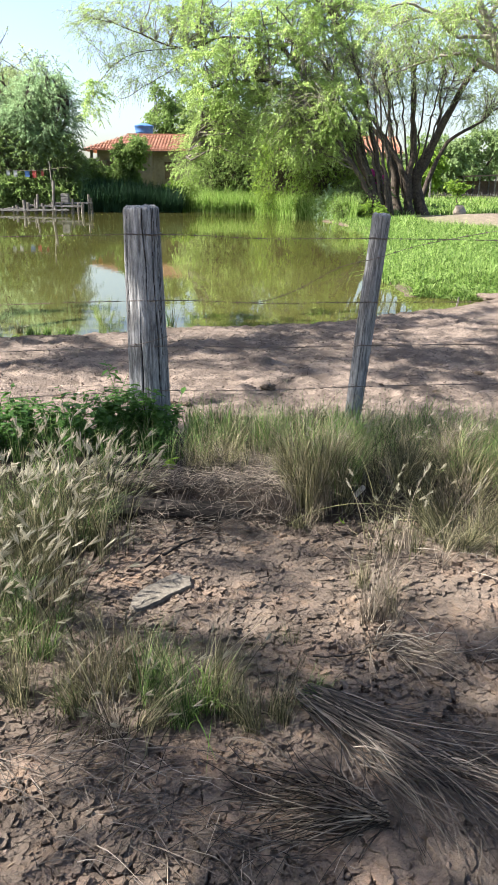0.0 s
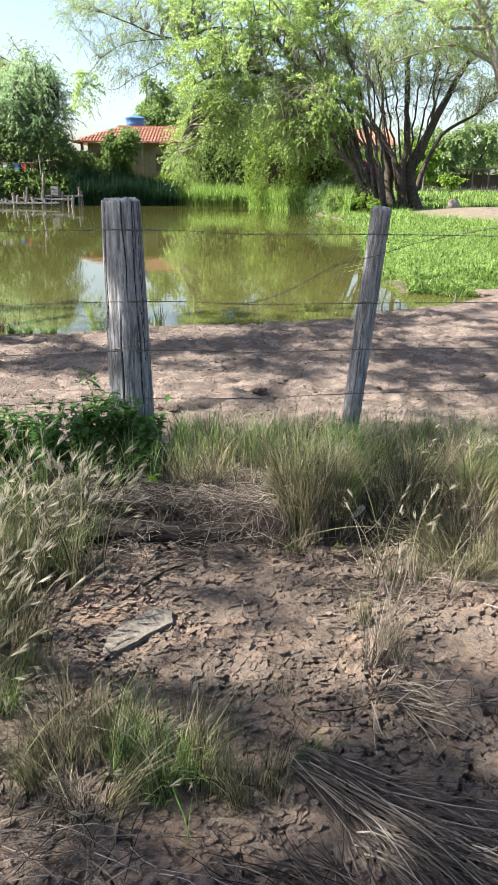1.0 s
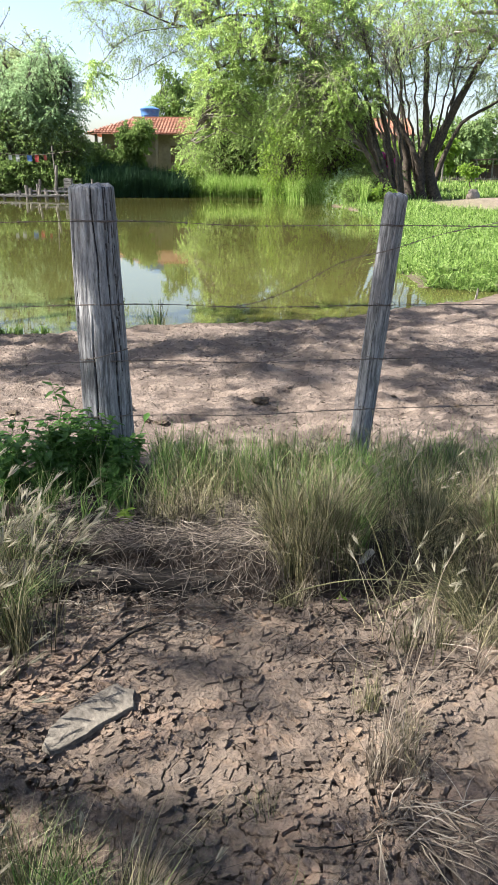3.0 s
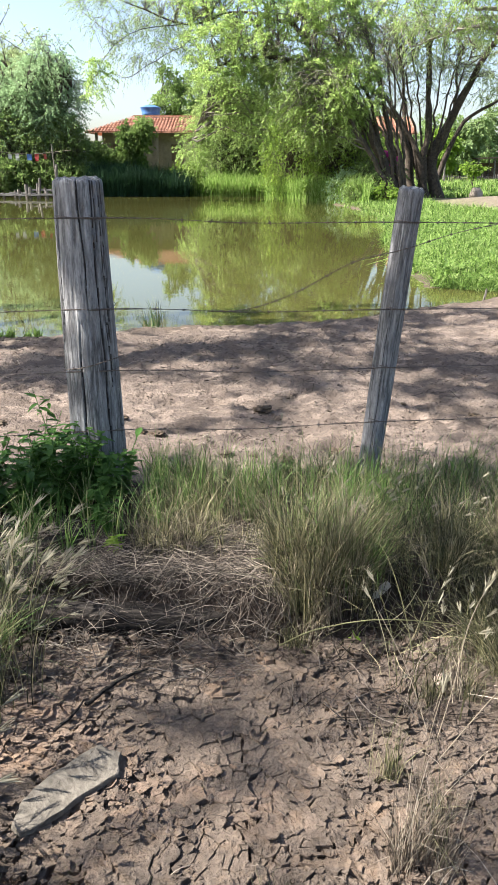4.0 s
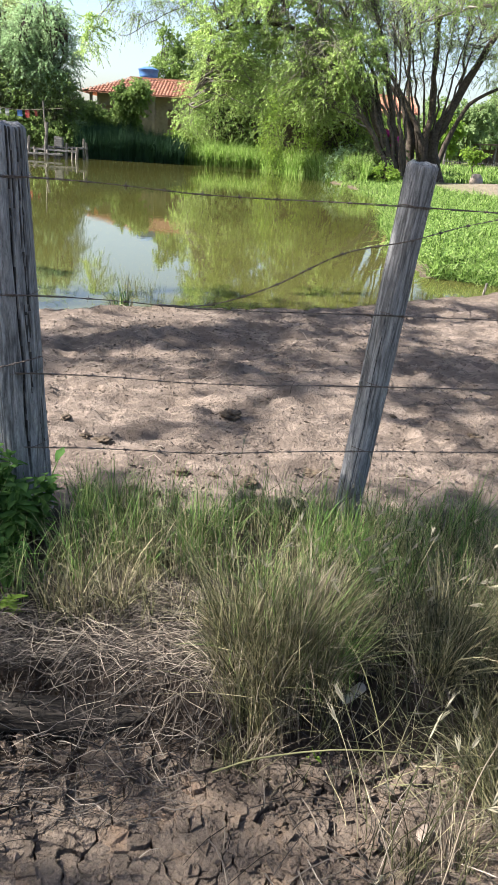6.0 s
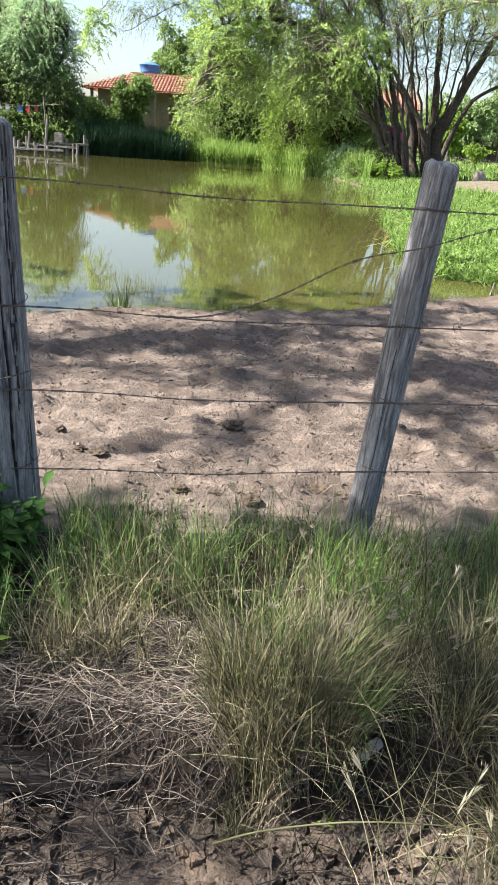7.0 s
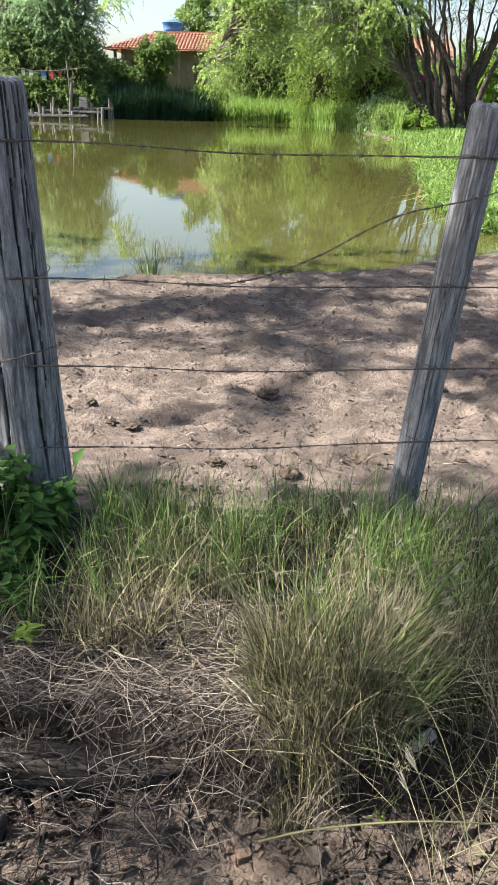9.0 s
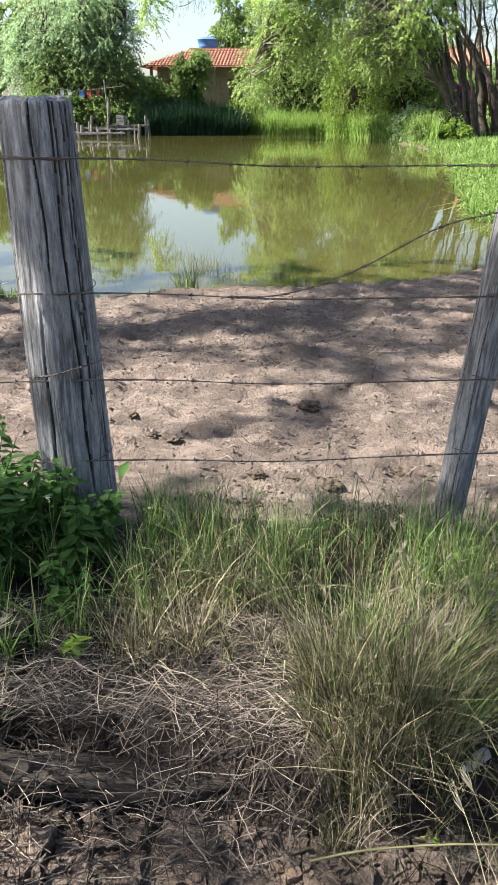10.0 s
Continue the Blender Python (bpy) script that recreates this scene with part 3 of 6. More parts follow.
tree("spreading_tree", (8.1, 42.2, 0.1), "old many-stemmed tree with dark splayed trunks on the pond bank",
     [([(8.04, 42.0, -0.1), (7.75, 42, 1.8), (7.95, 42, 3.4), (7.75, 42, 5.3), (7.6, 42, 7.7)], 0.27, 0.08),
      ([(7.9, 42.0, 0.3), (7.6, 42, 1.9), (6.65, 42, 3.5), (5.5, 42, 5.1), (5.0, 42, 6.4)], 0.2, 0.06),
      ([(8.75, 42.2, -0.1), (8.15, 42.2, 2.0), (8.85, 42.2, 3.5), (9.7, 42.2, 5.3), (10.7, 42, 7.2), (11.8, 42, 7.9)], 0.34, 0.09),
      ([(7.55, 43, -0.1), (7.2, 43, 2.1), (6.5, 43, 3.8), (5.3, 43, 4.8)], 0.3, 0.07),
      ([(8.55, 43, 0.4), (9.3, 43, 2.7), (10.1, 43, 3.9), (11.5, 43, 4.8), (12.4, 43, 5.5)], 0.16, 0.04),
      ([(8.2, 42.3, 1.8), (8.9, 42.4, 3.0), (9.2, 42.6, 4.6), (9.3, 42.8, 6.5)], 0.17, 0.05),
      ([(7.8, 43, 1.4), (7.0, 43.4, 3.6), (6.8, 43.6, 5.4), (6.4, 43.6, 7.2)], 0.17, 0.05),
      ([(7.3, 43.2, 0.8), (6.4, 43.2, 2.6), (5.6, 43.2, 3.4), (5.0, 43.2, 3.9)], 0.13, 0.05),
      *[([(8.0 + 0.12 * k, 42.1, 1.0), (8.0 + 0.3 * k, 42.0, 3.2), (8.0 + 0.52 * k, 42.0, 5.2), (8.0 + 0.8 * k, 42.1, 7.0)], 0.075, 0.025) for k in (-3.2, -2.4, -1.5, -0.6, 0.5, 1.4, 2.2)]],
     [crown((8.2, 42.5, 8.2), (4.8, 3.4, 2.2), 130, 8, 20, 0.8, 0.45, leaf=(0.10, 0.032)),
      crown((6.2, 42, 6.6), (2.2, 2.4, 1.6), 40, 8, 18, 0.8, 0.5, leaf=(0.10, 0.032)),
      crown((11.4, 42.5, 6.2), (2.0, 2.4, 1.6), 70, 8, 18, 0.8, 0.5, leaf=(0.10, 0.032)),
      crown((8.0, 42.4, 5.6), (2.4, 1.6, 1.4), 60, 4, 3, 0.9, 0.2, leaf=(0.12, 0.04), twig_r=0.012)],
     LEAF_GREY, BARK)
tree("leaning_tree", (11.0, 33.6, 0.1), "grey-limbed tree reaching over the meadow with feathery leaves",
     [([(11.0, 33.6, -0.1), (10.6, 33.8, 3.0), (9.6, 34, 6.0), (9.0, 34, 7.6), (8.2, 34, 9.2)], 0.3, 0.12),
      ([(9.7, 34, 5.9), (8.4, 34, 6.5), (7.6, 34, 6.55), (6.6, 34, 6.3), (5.4, 34, 5.9)], 0.11, 0.03),
      ([(9.3, 34, 6.9), (8.2, 34.3, 8.0), (6.9, 34.5, 8.1), (5.2, 34.6, 7.6)], 0.1, 0.03),
      ([(9.2, 34, 7.2), (7.6, 33.6, 7.2), (6.0, 33.4, 8.2), (4.6, 33.2, 8.0)], 0.1, 0.03)],
     [crown((6.6, 34, 7.4), (3.2, 2.0, 1.2), 100, 8, 20, 0.8, 0.5, leaf=(0.10, 0.03)),
      crown((9.2, 34, 8.2), (2.4, 2.0, 1.4), 60, 8, 20, 0.8, 0.5, leaf=(0.10, 0.03))],
     LEAF_WEEP, GREYBARK)


def broad_tree(base, h, r, label, seed_limbs=4, leaf=LEAF_DARK, name="broadleaf_tree", boughs=170, size=(0.2, 0.09), group="", fine=13):
    bx, by, bz = base
    limbs = []
    for k in range(seed_limbs):
        a = k * 2 * np.pi / seed_limbs + rng.uniform(0, 1)
        limbs.append(([(bx, by, bz - 0.1), (bx + 0.1 * r * math.cos(a), by + 0.1 * r * math.sin(a), bz + 0.3 * h),
                       (bx + 0.5 * r * math.cos(a), by + 0.5 * r * math.sin(a), bz + 0.66 * h)], 0.026 * h, 0.006 * h))
    return tree(name, base, label, limbs,
                [crown((bx, by, bz + 0.6 * h), (r * 0.9, r * 0.8, 0.34 * h), boughs // 2, 6, fine, 0.16 * r + 0.3, 0.5, leaf=size),
                 *[crown((bx + rng.uniform(-0.75, 0.75) * r, by + rng.uniform(-0.5, 0.3) * r, bz + rng.uniform(0.4, 0.88) * h), (r * 0.42, r * 0.4, 0.15 * h), boughs // 10, 7, fine, 0.14 * r + 0.3, 0.4, leaf=size) for _ in range(6)],
                 crown((bx - 0.3 * r, by, bz + 0.34 * h), (r * 0.8, r * 0.7, 0.26 * h), boughs // 2, 6, fine, 0.16 * r + 0.3, 0.5, leaf=size)],
                leaf, BARK, 6, group=group)


broad_tree((-12.4, 46.8, 0.3), 8.0, 2.8, "dense green broadleaf tree behind the jetty", boughs=380, size=(0.1, 0.045), fine=24)
broad_tree((-15.6, 47.0, 0.3), 6.6, 2.8, "dense green broadleaf tree behind the jetty", boughs=280, size=(0.1, 0.045), fine=24)
broad_tree((-14.6, 49.5, 0.4), 10.4, 3.2, "tall airy green tree rising behind the jetty", boughs=80, leaf=LEAF_GREY, size=(0.12, 0.045))
broad_tree((-12.8, 48.8, 0.5), 5.0, 1.4, "young green tree beside the house", boughs=150, size=(0.13, 0.055))
broad_tree((-17.5, 55, 0.8), 9.6, 3.4, "sparse grey-green tree with thin twigs", leaf=LEAF_GREY, name="feathery_tree", boughs=170, size=(0.16, 0.065))
broad_tree((-8.1, 50.0, 0.8), 3.8, 1.25, "leafy bush in front of the house", leaf=LEAF_BUSH, name="garden_bush", boughs=90, size=(0.16, 0.08))
broad_tree((-8.2, 75, 1.2), 9.4, 3.0, "rounded green tree behind the house", leaf=LEAF_BUSH, boughs=150, size=(0.26, 0.12))


def stuff(name, label, category, *pieces, mat, smooth=False, group=""):
    v, f = joined(*pieces)
    return tagged(hung(name, mesh_from(name, v, f, mat, smooth)), label, category, group, "stuff")


def rooted(x, y, sink=0.01):
    return np.stack([x, y, ground_z(x, y) - sink], 1)


def clustered(x, y, n, spread=0.013):
    """n roots gathered into small tufts round the points given."""
    k = rng.integers(0, len(x), n)
    return rooted(x[k] + rng.normal(0, spread, n), y[k] + rng.normal(0, spread, n))


def scatter(n, cx, cy, rx, ry, per=1):
    m = max(3, n // per)
    a, r = rng.uniform(0, 2 * np.pi, m), np.sqrt(rng.uniform(0, 1, m))
    x, y = cx + rx * r * np.cos(a), cy + ry * r * np.sin(a)
    return clustered(x, y, n) if per > 1 else rooted(x, y)[:n]


def strip(n, x0, x1, y0, y1, clump=0.0, scale=5, per=22):
    m = n // per
    x, y = rng.uniform(x0, x1, m * 2), rng.uniform(y0, y1, m * 2)
    keep = np.argsort(-value_noise(x, y, scale, 11) * clump + rng.uniform(0, 1, m * 2))[:m]
    return clustered(x[keep], y[keep], n)


# ---- shrubs and banks across the pond ----
def shrub(x, y, r, h, label, leaf=LEAF_BUSH, n=260, size=(0.16, 0.07), name="shrub", droop=0.5):
    z = float(ground_z(x, y))
    top = thing(name, pose(x, y, z), label, "shrub")
    ends = in_ellipsoid(n, (0, 0, 0.5 * h), (r, r * 0.8, 0.5 * h), 0.5)
    s = np.linspace(0, 1, 5)
    foot = rng.normal(0, 0.12 * r, (n, 3)) * np.array([1, 1, 0])
    P = foot[:, None] * (1 - s)[None, :, None] + ends[:, None] * s[None, :, None]
    P[:, :, 2] = np.maximum(P[:, :, 2], 0) + 0.1 * h * (4 * s * (1 - s))[None]
    st = P[:, -1][:, None].repeat(4, 1).reshape(-1, 3) + rng.normal(0, 0.1 * r, (n * 4, 3))
    tw, lv = foliage(st, (st - np.array([0, 0, 0.4 * h])) / r, 9, 0.35 * h ** 0.5, droop, size[0], size[1])
    v, f = joined(tubes(P, np.broadcast_to(0.018 * (1 - 0.7 * s), (n, 5)), 3), tw)
    hung("stem_mass", mesh_from("stem_mass", v, f, BARK), top)["kind"] = "stuff"
    hung("foliage", mesh_from("foliage", *lv, leaf), top)["kind"] = "stuff"
    return top


shrub(1.7, 45.2, 1.8, 4.6, "tangled green shrub under the weeping tree", LEAF_VINE, n=420, size=(0.12, 0.05))
shrub(3.5, 41.4, 1.6, 4.4, "tangled green shrub under the weeping tree", LEAF_VINE, n=480, size=(0.12, 0.05))
shrub(4.4, 47.0, 1.6, 4.6, "tall tangled thicket in front of the house", n=420, size=(0.13, 0.055))
shrub(0.9, 50.4, 1.8, 5.0, "tall tangled thicket in front of the house", LEAF_WEEP, 420, (0.13, 0.05))
shrub(4.5, 36.4, 0.7, 1.7, "tangled dark shrub at the water's edge", n=110, size=(0.11, 0.045))
shrub(3.6, 36.9, 0.8, 1.3, "tangled grey-green shrub at the water's edge", LEAF_DARK, n=130, size=(0.1, 0.04))
shrub(3.9, 35.3, 0.5, 0.9, "low tangled shrub hanging over the water", n=60, size=(0.1, 0.04))
shrub(5.0, 35.0, 0.4, 0.75, "small bright green leafy plant on the bank", LEAF_VINE, 46, (0.12, 0.07))
shrub(-0.4, 49.9, 2.4, 3.8, "tall leafy shrub on the far bank", n=380)
shrub(-2.4, 50.2, 2.4, 5.6, "bright green climbing vine over a wall corner", LEAF_WEEP, 700, (0.12, 0.05))
shrub(-4.9, 48.6, 0.9, 1.5, "bright green shrub leaning out over the water", LEAF_VINE, 130, (0.18, 0.09))
shrub(6.1, 46.5, 1.5, 2.6, "green garden shrub behind the trunks", n=240)
shrub(7.2, 49.5, 1.6, 3.2, "bright green garden shrub by the house", LEAF_VINE, 240)
shrub(5.9, 41.2, 0.42, 0.8, "bougainvillea with magenta blossom", PETAL, 36, (0.11, 0.08), "bougainvillea")
bpy.data.objects["bougainvillea"].matrix_basis = pose(5.9, 41.2, 1.35)
shrub(5.95, 41.5, 0.6, 1.9, "leafy stems of a flowering garden shrub", n=140)
for k, (x, y, r, h) in enumerate([(-13.6, 45.0, 1.1, 1.9), (-12.2, 45.2, 1.1, 1.7), (-10.9, 45.6, 0.9, 1.5), (-15.2, 44.6, 1.2, 2.0)]):
    shrub(x, y, r, h, "dark leafy shrub behind the jetty", LEAF_BUSH, 190, (0.15, 0.07))

for x, y, r, h in ((-14.4, 46.0, 1.8, 4.2), (-11.8, 46.2, 1.5, 4.0), (-13.0, 46.6, 1.8, 4.6)):
    shrub(x, y, r, h, "dense green undergrowth beneath the broadleaf trees", LEAF_BUSH, 420, (0.12, 0.055))
shrub(-10.9, 50.6, 1.1, 1.9, "dark bush against the end of the house", LEAF_BUSH, 240)
shrub(-9.6, 50.2, 0.8, 1.3, "dark bush against the house wall", LEAF_BUSH, 150)
shrub(-11.6, 47.0, 1.0, 2.2, "dark leafy bush under the trees", LEAF_DARK, 200)
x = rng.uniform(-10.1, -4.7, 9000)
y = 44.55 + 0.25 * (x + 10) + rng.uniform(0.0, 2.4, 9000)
# the reeds' blades carry the bank's shade in their colour
stuff("bank_reeds", "dense green reeds on the far bank, shade darkened into their colour", "reeds",
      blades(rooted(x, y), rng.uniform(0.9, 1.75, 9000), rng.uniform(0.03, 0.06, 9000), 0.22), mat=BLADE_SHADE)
x = rng.uniform(-5.2, 4.2, 15000)
edge = np.interp(x, [-5.2, -2.7, -0.3, 1.9, 2.9, 4.2], [48.2, 47.4, 47.1, 42.5, 37.5, 34.5])
y = edge - 0.25 + rng.uniform(0, 1, 15000) ** 1.6 * 2.6
stuff("bank_grass", "green grass along the far bank, sunlight brightened into its colour", "grass",
      blades(rooted(x, y), rng.uniform(0.45, 1.35, 15000), rng.uniform(0.025, 0.05, 15000), 0.3), mat=BLADE_SUN)


# ---- the meadow on the right bank ----
def meadow():
    n = 100000
    u = rng.uniform(0, 1, n)
    y = 11.3 + 25 * u ** 1.6
    left = np.interp(y, [11.3, 11.6, 13.2, 16, 20.5, 24, 28.5, 32.5, 36.5], [3.0, 2.2, 2.12, 2.4, 2.8, 3.2, 3.65, 3.5, 3.1])
    x = left + 0.15 * value_noise(y, 0 * y, 0.9, 40) + rng.uniform(0, 1, n) * (1.2 + 0.42 * y - left * 0.4)
    keep = ((x - 11.3) / 4.6) ** 4 + ((y - 35) / 7.0) ** 4 > 1
    x, y = x[keep], y[keep]
    clump = value_noise(x, y, 1.4, 21)
    h = (0.19 + 0.11 * clump + rng.uniform(-0.1, 0.1, len(x))) * np.clip((y - 10.6) / 1.2, 0.5, 1)
    r = rooted(x, y)
    r[:, 2] = np.maximum(r[:, 2], WATER - 0.02)
    stuff("meadow_grass", "lush bright green waterside grass on the right bank", "grass",
          blades(r, h, rng.uniform(0.008, 0.02, len(x)) * (0.8 + y / 25), 1.2, 0.35, 2), mat=BLADE_LUSH)
    n = 60000
    y = 11.4 + 14 * rng.uniform(0, 1, n) ** 1.5
    left = np.interp(y, [11.3, 11.6, 13.2, 16, 20.5, 26], [3.0, 2.25, 2.15, 2.45, 2.85, 3.4])
    x = left + rng.uniform(0, 1, n) * (1.0 + 0.42 * y - left * 0.4)
    r = rooted(x, y)
    r[:, 2] = np.maximum(r[:, 2], WATER) + rng.uniform(0.04, 0.24, n) * (0.75 + 0.35 * value_noise(x, y, 1.4, 21))
    stuff("meadow_leaves", "broad bright green leaves among the waterside grass", "grass",
          leaves(r, rng.normal(0, 1, (n, 3)) * np.array([1, 1, 0.7]), rng.uniform(0.03, 0.07, n), rng.uniform(0.008, 0.02, n)), mat=BLADE_LUSH)
    n = 16000
    y = 38 + 45 * rng.uniform(0, 1, n) ** 1.4
    x = 9.5 + rng.uniform(-0.3, 1, n) * (y * 0.36)
    keep = ((x - 11.3) / 4.6) ** 4 + ((y - 35) / 7.0) ** 4 > 1
    stuff("field_grass", "sunlit yellow-green pasture grass beyond the pond", "grass",
          blades(rooted(x[keep], y[keep]), rng.uniform(0.12, 0.4, keep.sum()), rng.uniform(0.05, 0.1, keep.sum()), 0.4), mat=BLADE_LUSH)


meadow()


def lump(bm, r, at, squash=0.7, rough=0.25, seed=0, subdiv=2):
    got = bmesh.ops.create_icosphere(bm, subdivisions=subdiv, radius=1)
    for v in got["verts"]:
        k = 1 + rough * noise.noise(v.co * 1.7 + Vector((seed * 3.1, 0, 0))) + 0.4 * rough * noise.noise(v.co * 4.5 + Vector((0, seed, 0)))
        v.co = Vector((v.co.x * r[0] * k, v.co.y * r[1] * k, v.co.z * r[2] * squash * k)) + Vector(at)


bm = bmesh.new()
lump(bm, (0.34, 0.3, 0.42), (0, 0, 0.18), 0.85, 0.2, 3, 3)
tagged(part("boulder", bm, TANSTONE, smooth=True, at=pose(10.6, 42.0, float(ground_z(10.6, 42.0)))), "pale rounded boulder beside the tree", "rock")
bm = bmesh.new()
lump(bm, (0.34, 0.2, 0.1), (0, 0, 0.0), 0.7, 0.4, 8, 3)
tagged(part("boulder", bm, CLOD, smooth=True, at=pose(3.4, 11.3, float(ground_z(3.4, 11.3)))), "low earth-coloured stone at the pond edge", "rock")

tree("sapling", (15.3, 61.5, 0.2), "young sapling in the pasture", [([(15.3, 61.5, 0.1), (15.35, 61.5, 0.9), (15.3, 61.5, 1.5)], 0.06, 0.03)],
     [crown((15.3, 61.5, 1.7), (0.9, 0.6, 0.35), 26, 4, 10, 0.4, 0.3, leaf=(0.2, 0.1))], LEAF_VINE, BARK, 6)
for x, y, h, r, lf in [(22.5, 96, 7.5, 3.2, LEAF_FAR), (18.5, 88, 5.6, 2.3, LEAF_VINE), (31, 112, 9.5, 5.0, LEAF_FAR), (39, 118, 8.5, 5.0, LEAF_FAR), (26, 125, 9.5, 4.5, LEAF_FAR),
                       (14, 100, 8, 3.6, LEAF_FAR), (4, 90, 9, 4, LEAF_FAR), (-3, 84, 9, 3.5, LEAF_FAR), (-24, 75, 11, 5, LEAF_FAR), (-33, 80, 11, 5, LEAF_FAR), (48, 120, 9, 5, LEAF_FAR)]:
    broad_tree((x, y, float(ground_z(x, y))), h, r, "distant green tree at the edge of the pasture", leaf=lf, name="distant_tree", boughs=95, size=(0.42, 0.22), group="distant trees")


def shed():
    z = float(ground_z(27, 96))
    top = thing("open_shed", pose(27.2, 96, z), "low open shed with a sagging dark roof and posts", "shed")
    bm = bmesh.new()
    box(bm, (0, 0, 2.35), (6.4, 3.0, 0.16), 0.03, Matrix.Rotation(radians(-2.5), 4, "Y"))
    part("roof", bm, SHEDROOF, top)
    for x in (-2.9, -1.0, 0.9, 2.9):
        for y in (-1.3, 1.3):
            bm = bmesh.new()
            bmesh.ops.create_cone(bm, cap_ends=True, segments=8, radius1=0.11, radius2=0.09, depth=2.3, matrix=pose(x, y, 1.12))
            part("post", bm, STAKE, top)
    bm = bmesh.new()
    box(bm, (0, 1.45, 0.9), (6.0, 0.08, 1.7), 0.02)
    part("back_wall", bm, SHEDROOF, top)


shed()


def stake(bm, x, y, z0, h, r, lean=(0, 0)):
    p = smooth_path([(x, y, z0), (x + lean[0] * h * 0.5, y, z0 + h * 0.5), (x + lean[0] * h, y + lean[1] * h, z0 + h)], 5, 0.006)
    v, f = tubes(p[None], np.linspace(r, r * 0.8, 5)[None], 7)
    vs = [bm.verts.new(c) for c in v]
    for q in f:
        bm.faces.new([vs[k] for k in q])
    bm.faces.new(vs[-7:])
    bm.faces.new(vs[6::-1])
    return bm


def picket_fence():
    top = thing("field_fence", pose(0, 0, 0), "long rough picket fence of grey stakes across the pasture", "fence")
    for k in range(46):
        x = 17.6 + k * 0.24
        y = 82 + 0.3 * (x - 17)
        part("stake", stake(bmesh.new(), x, y, float(ground_z(x, y)) - 0.1, rng.uniform(0.5, 0.85), 0.04, (rng.normal(0, 0.05), 0)), STAKE, top)
    bm = bmesh.new()
    box(bm, (23, 83.9, float(ground_z(23, 84)) + 0.4), (11.2, 0.06, 0.07), 0.01, Matrix.Rotation(math.atan(0.3), 4, "Z"))
    part("rail", bm, STAKE, top)


picket_fence()
tagged(part("pasture_post", stake(bmesh.new(), 17.2, 80, float(ground_z(17.2, 80)) - 0.2, 3.0, 0.1), STAKE), "single pale post standing in the pasture", "post")


# ---- house ----
def house():
    top = thing("house", pose(0, 0, 0), "long low farmhouse with a red clay tile roof and brown walls", "house")
    x0, x1, ye, yr, ze, zr = -11.9, 9.4, 53.0, 56.2, 3.62, 4.72
    hip = 2.6
    bm = bmesh.new()
    box(bm, ((x0 + x1) / 2 + 0.3, 56.0, 1.9), (x1 - x0 - 1.4, 4.6, 3.6))
    part("wall", bm, PLASTER, top)
    for x in (-11.2, -9.0, -7.25, -4.4, -1.4, 1.6, 4.6, 7.6):
        bm = bmesh.new()
        box(bm, (x, 53.35, 2.2), (0.17, 0.17, 2.9), 0.02)
        part("veranda_post", bm, STAKE if x != -7.25 else PLASTER, top)
    for x, w in ((-9.9, 0.9), (-6.0, 0.8), (-2.5, 1.0), (3.0, 0.9)):
        bm = bmesh.new()
        box(bm, (x, 53.68, 2.4), (w, 0.06, 1.1), 0.01)
        win = part("window", bm, SHEDROOF, top)
        bm = bmesh.new()
        box(bm, (x, 53.62, 1.82), (w + 0.2, 0.16, 0.07), 0.01)
        part("sill", bm, PLASTER, win)
    # barrel tiles laid in overlapping courses up the front slope
    pieces, pitch = [], 0.21
    slope = (zr - ze) / (yr - ye)
    cols = np.arange(x0, x1, pitch)
    a = np.linspace(0, np.pi, 6)
    rows = 9
    for x in cols:
        up = np.clip((x - x0) / hip, 0.05, 1)
        for j in range(rows):
            s0, s1 = j / rows, (j + 1.12) / rows
            if s0 >= up:
                break
            s1 = min(s1, up + 0.02)
            ring = []
            for s, rr, lift in ((s0, 0.105, 0.035), (s1, 0.088, 0.0)):
                yy = ye + (yr - ye) * s
                ring.append(np.stack([x + rr * np.cos(a) + rng.normal(0, 0.004), np.full(6, yy), ze + slope * (yy - ye) + lift + 0.8 * rr * np.sin(a)], 1))
            v = np.concatenate(ring)
            i = np.arange(5)
            pieces.append((v, np.stack([i, i + 1, i + 7, i + 6], 1)))
    v, f = joined(*pieces)
    me = mesh_from("roof_tiles", v, f, TILE, True)
    tiles = hung("roof_tiles", me, top, "weathered red barrel tiles in courses")
    tiles["kind"] = "stuff"
    bm = bmesh.new()
    fl, fr, rl, rr = (bm.verts.new(c) for c in ((x0, ye - 0.05, ze), (x1, ye - 0.05, ze), (x0 + hip, yr, zr - 0.03), (x1, yr, zr - 0.03)))
    bl, br = bm.verts.new((x0, 59.4, ze)), bm.verts.new((x1, 59.4, ze))
    for q in ((fl, fr, rr, rl), (rl, rr, br, bl), (fl, rl, bl)):
        bm.faces.new(q)
    bmesh.ops.solidify(bm, geom=bm.faces[:], thickness=0.1)
    part("roof", bm, TILE, top)
    bm = bmesh.new()
    box(bm, ((x0 + hip + x1) / 2, yr, zr + 0.06), (x1 - x0 - hip, 0.22, 0.14), 0.05)
    part("ridge", bm, TILE, top)


house()


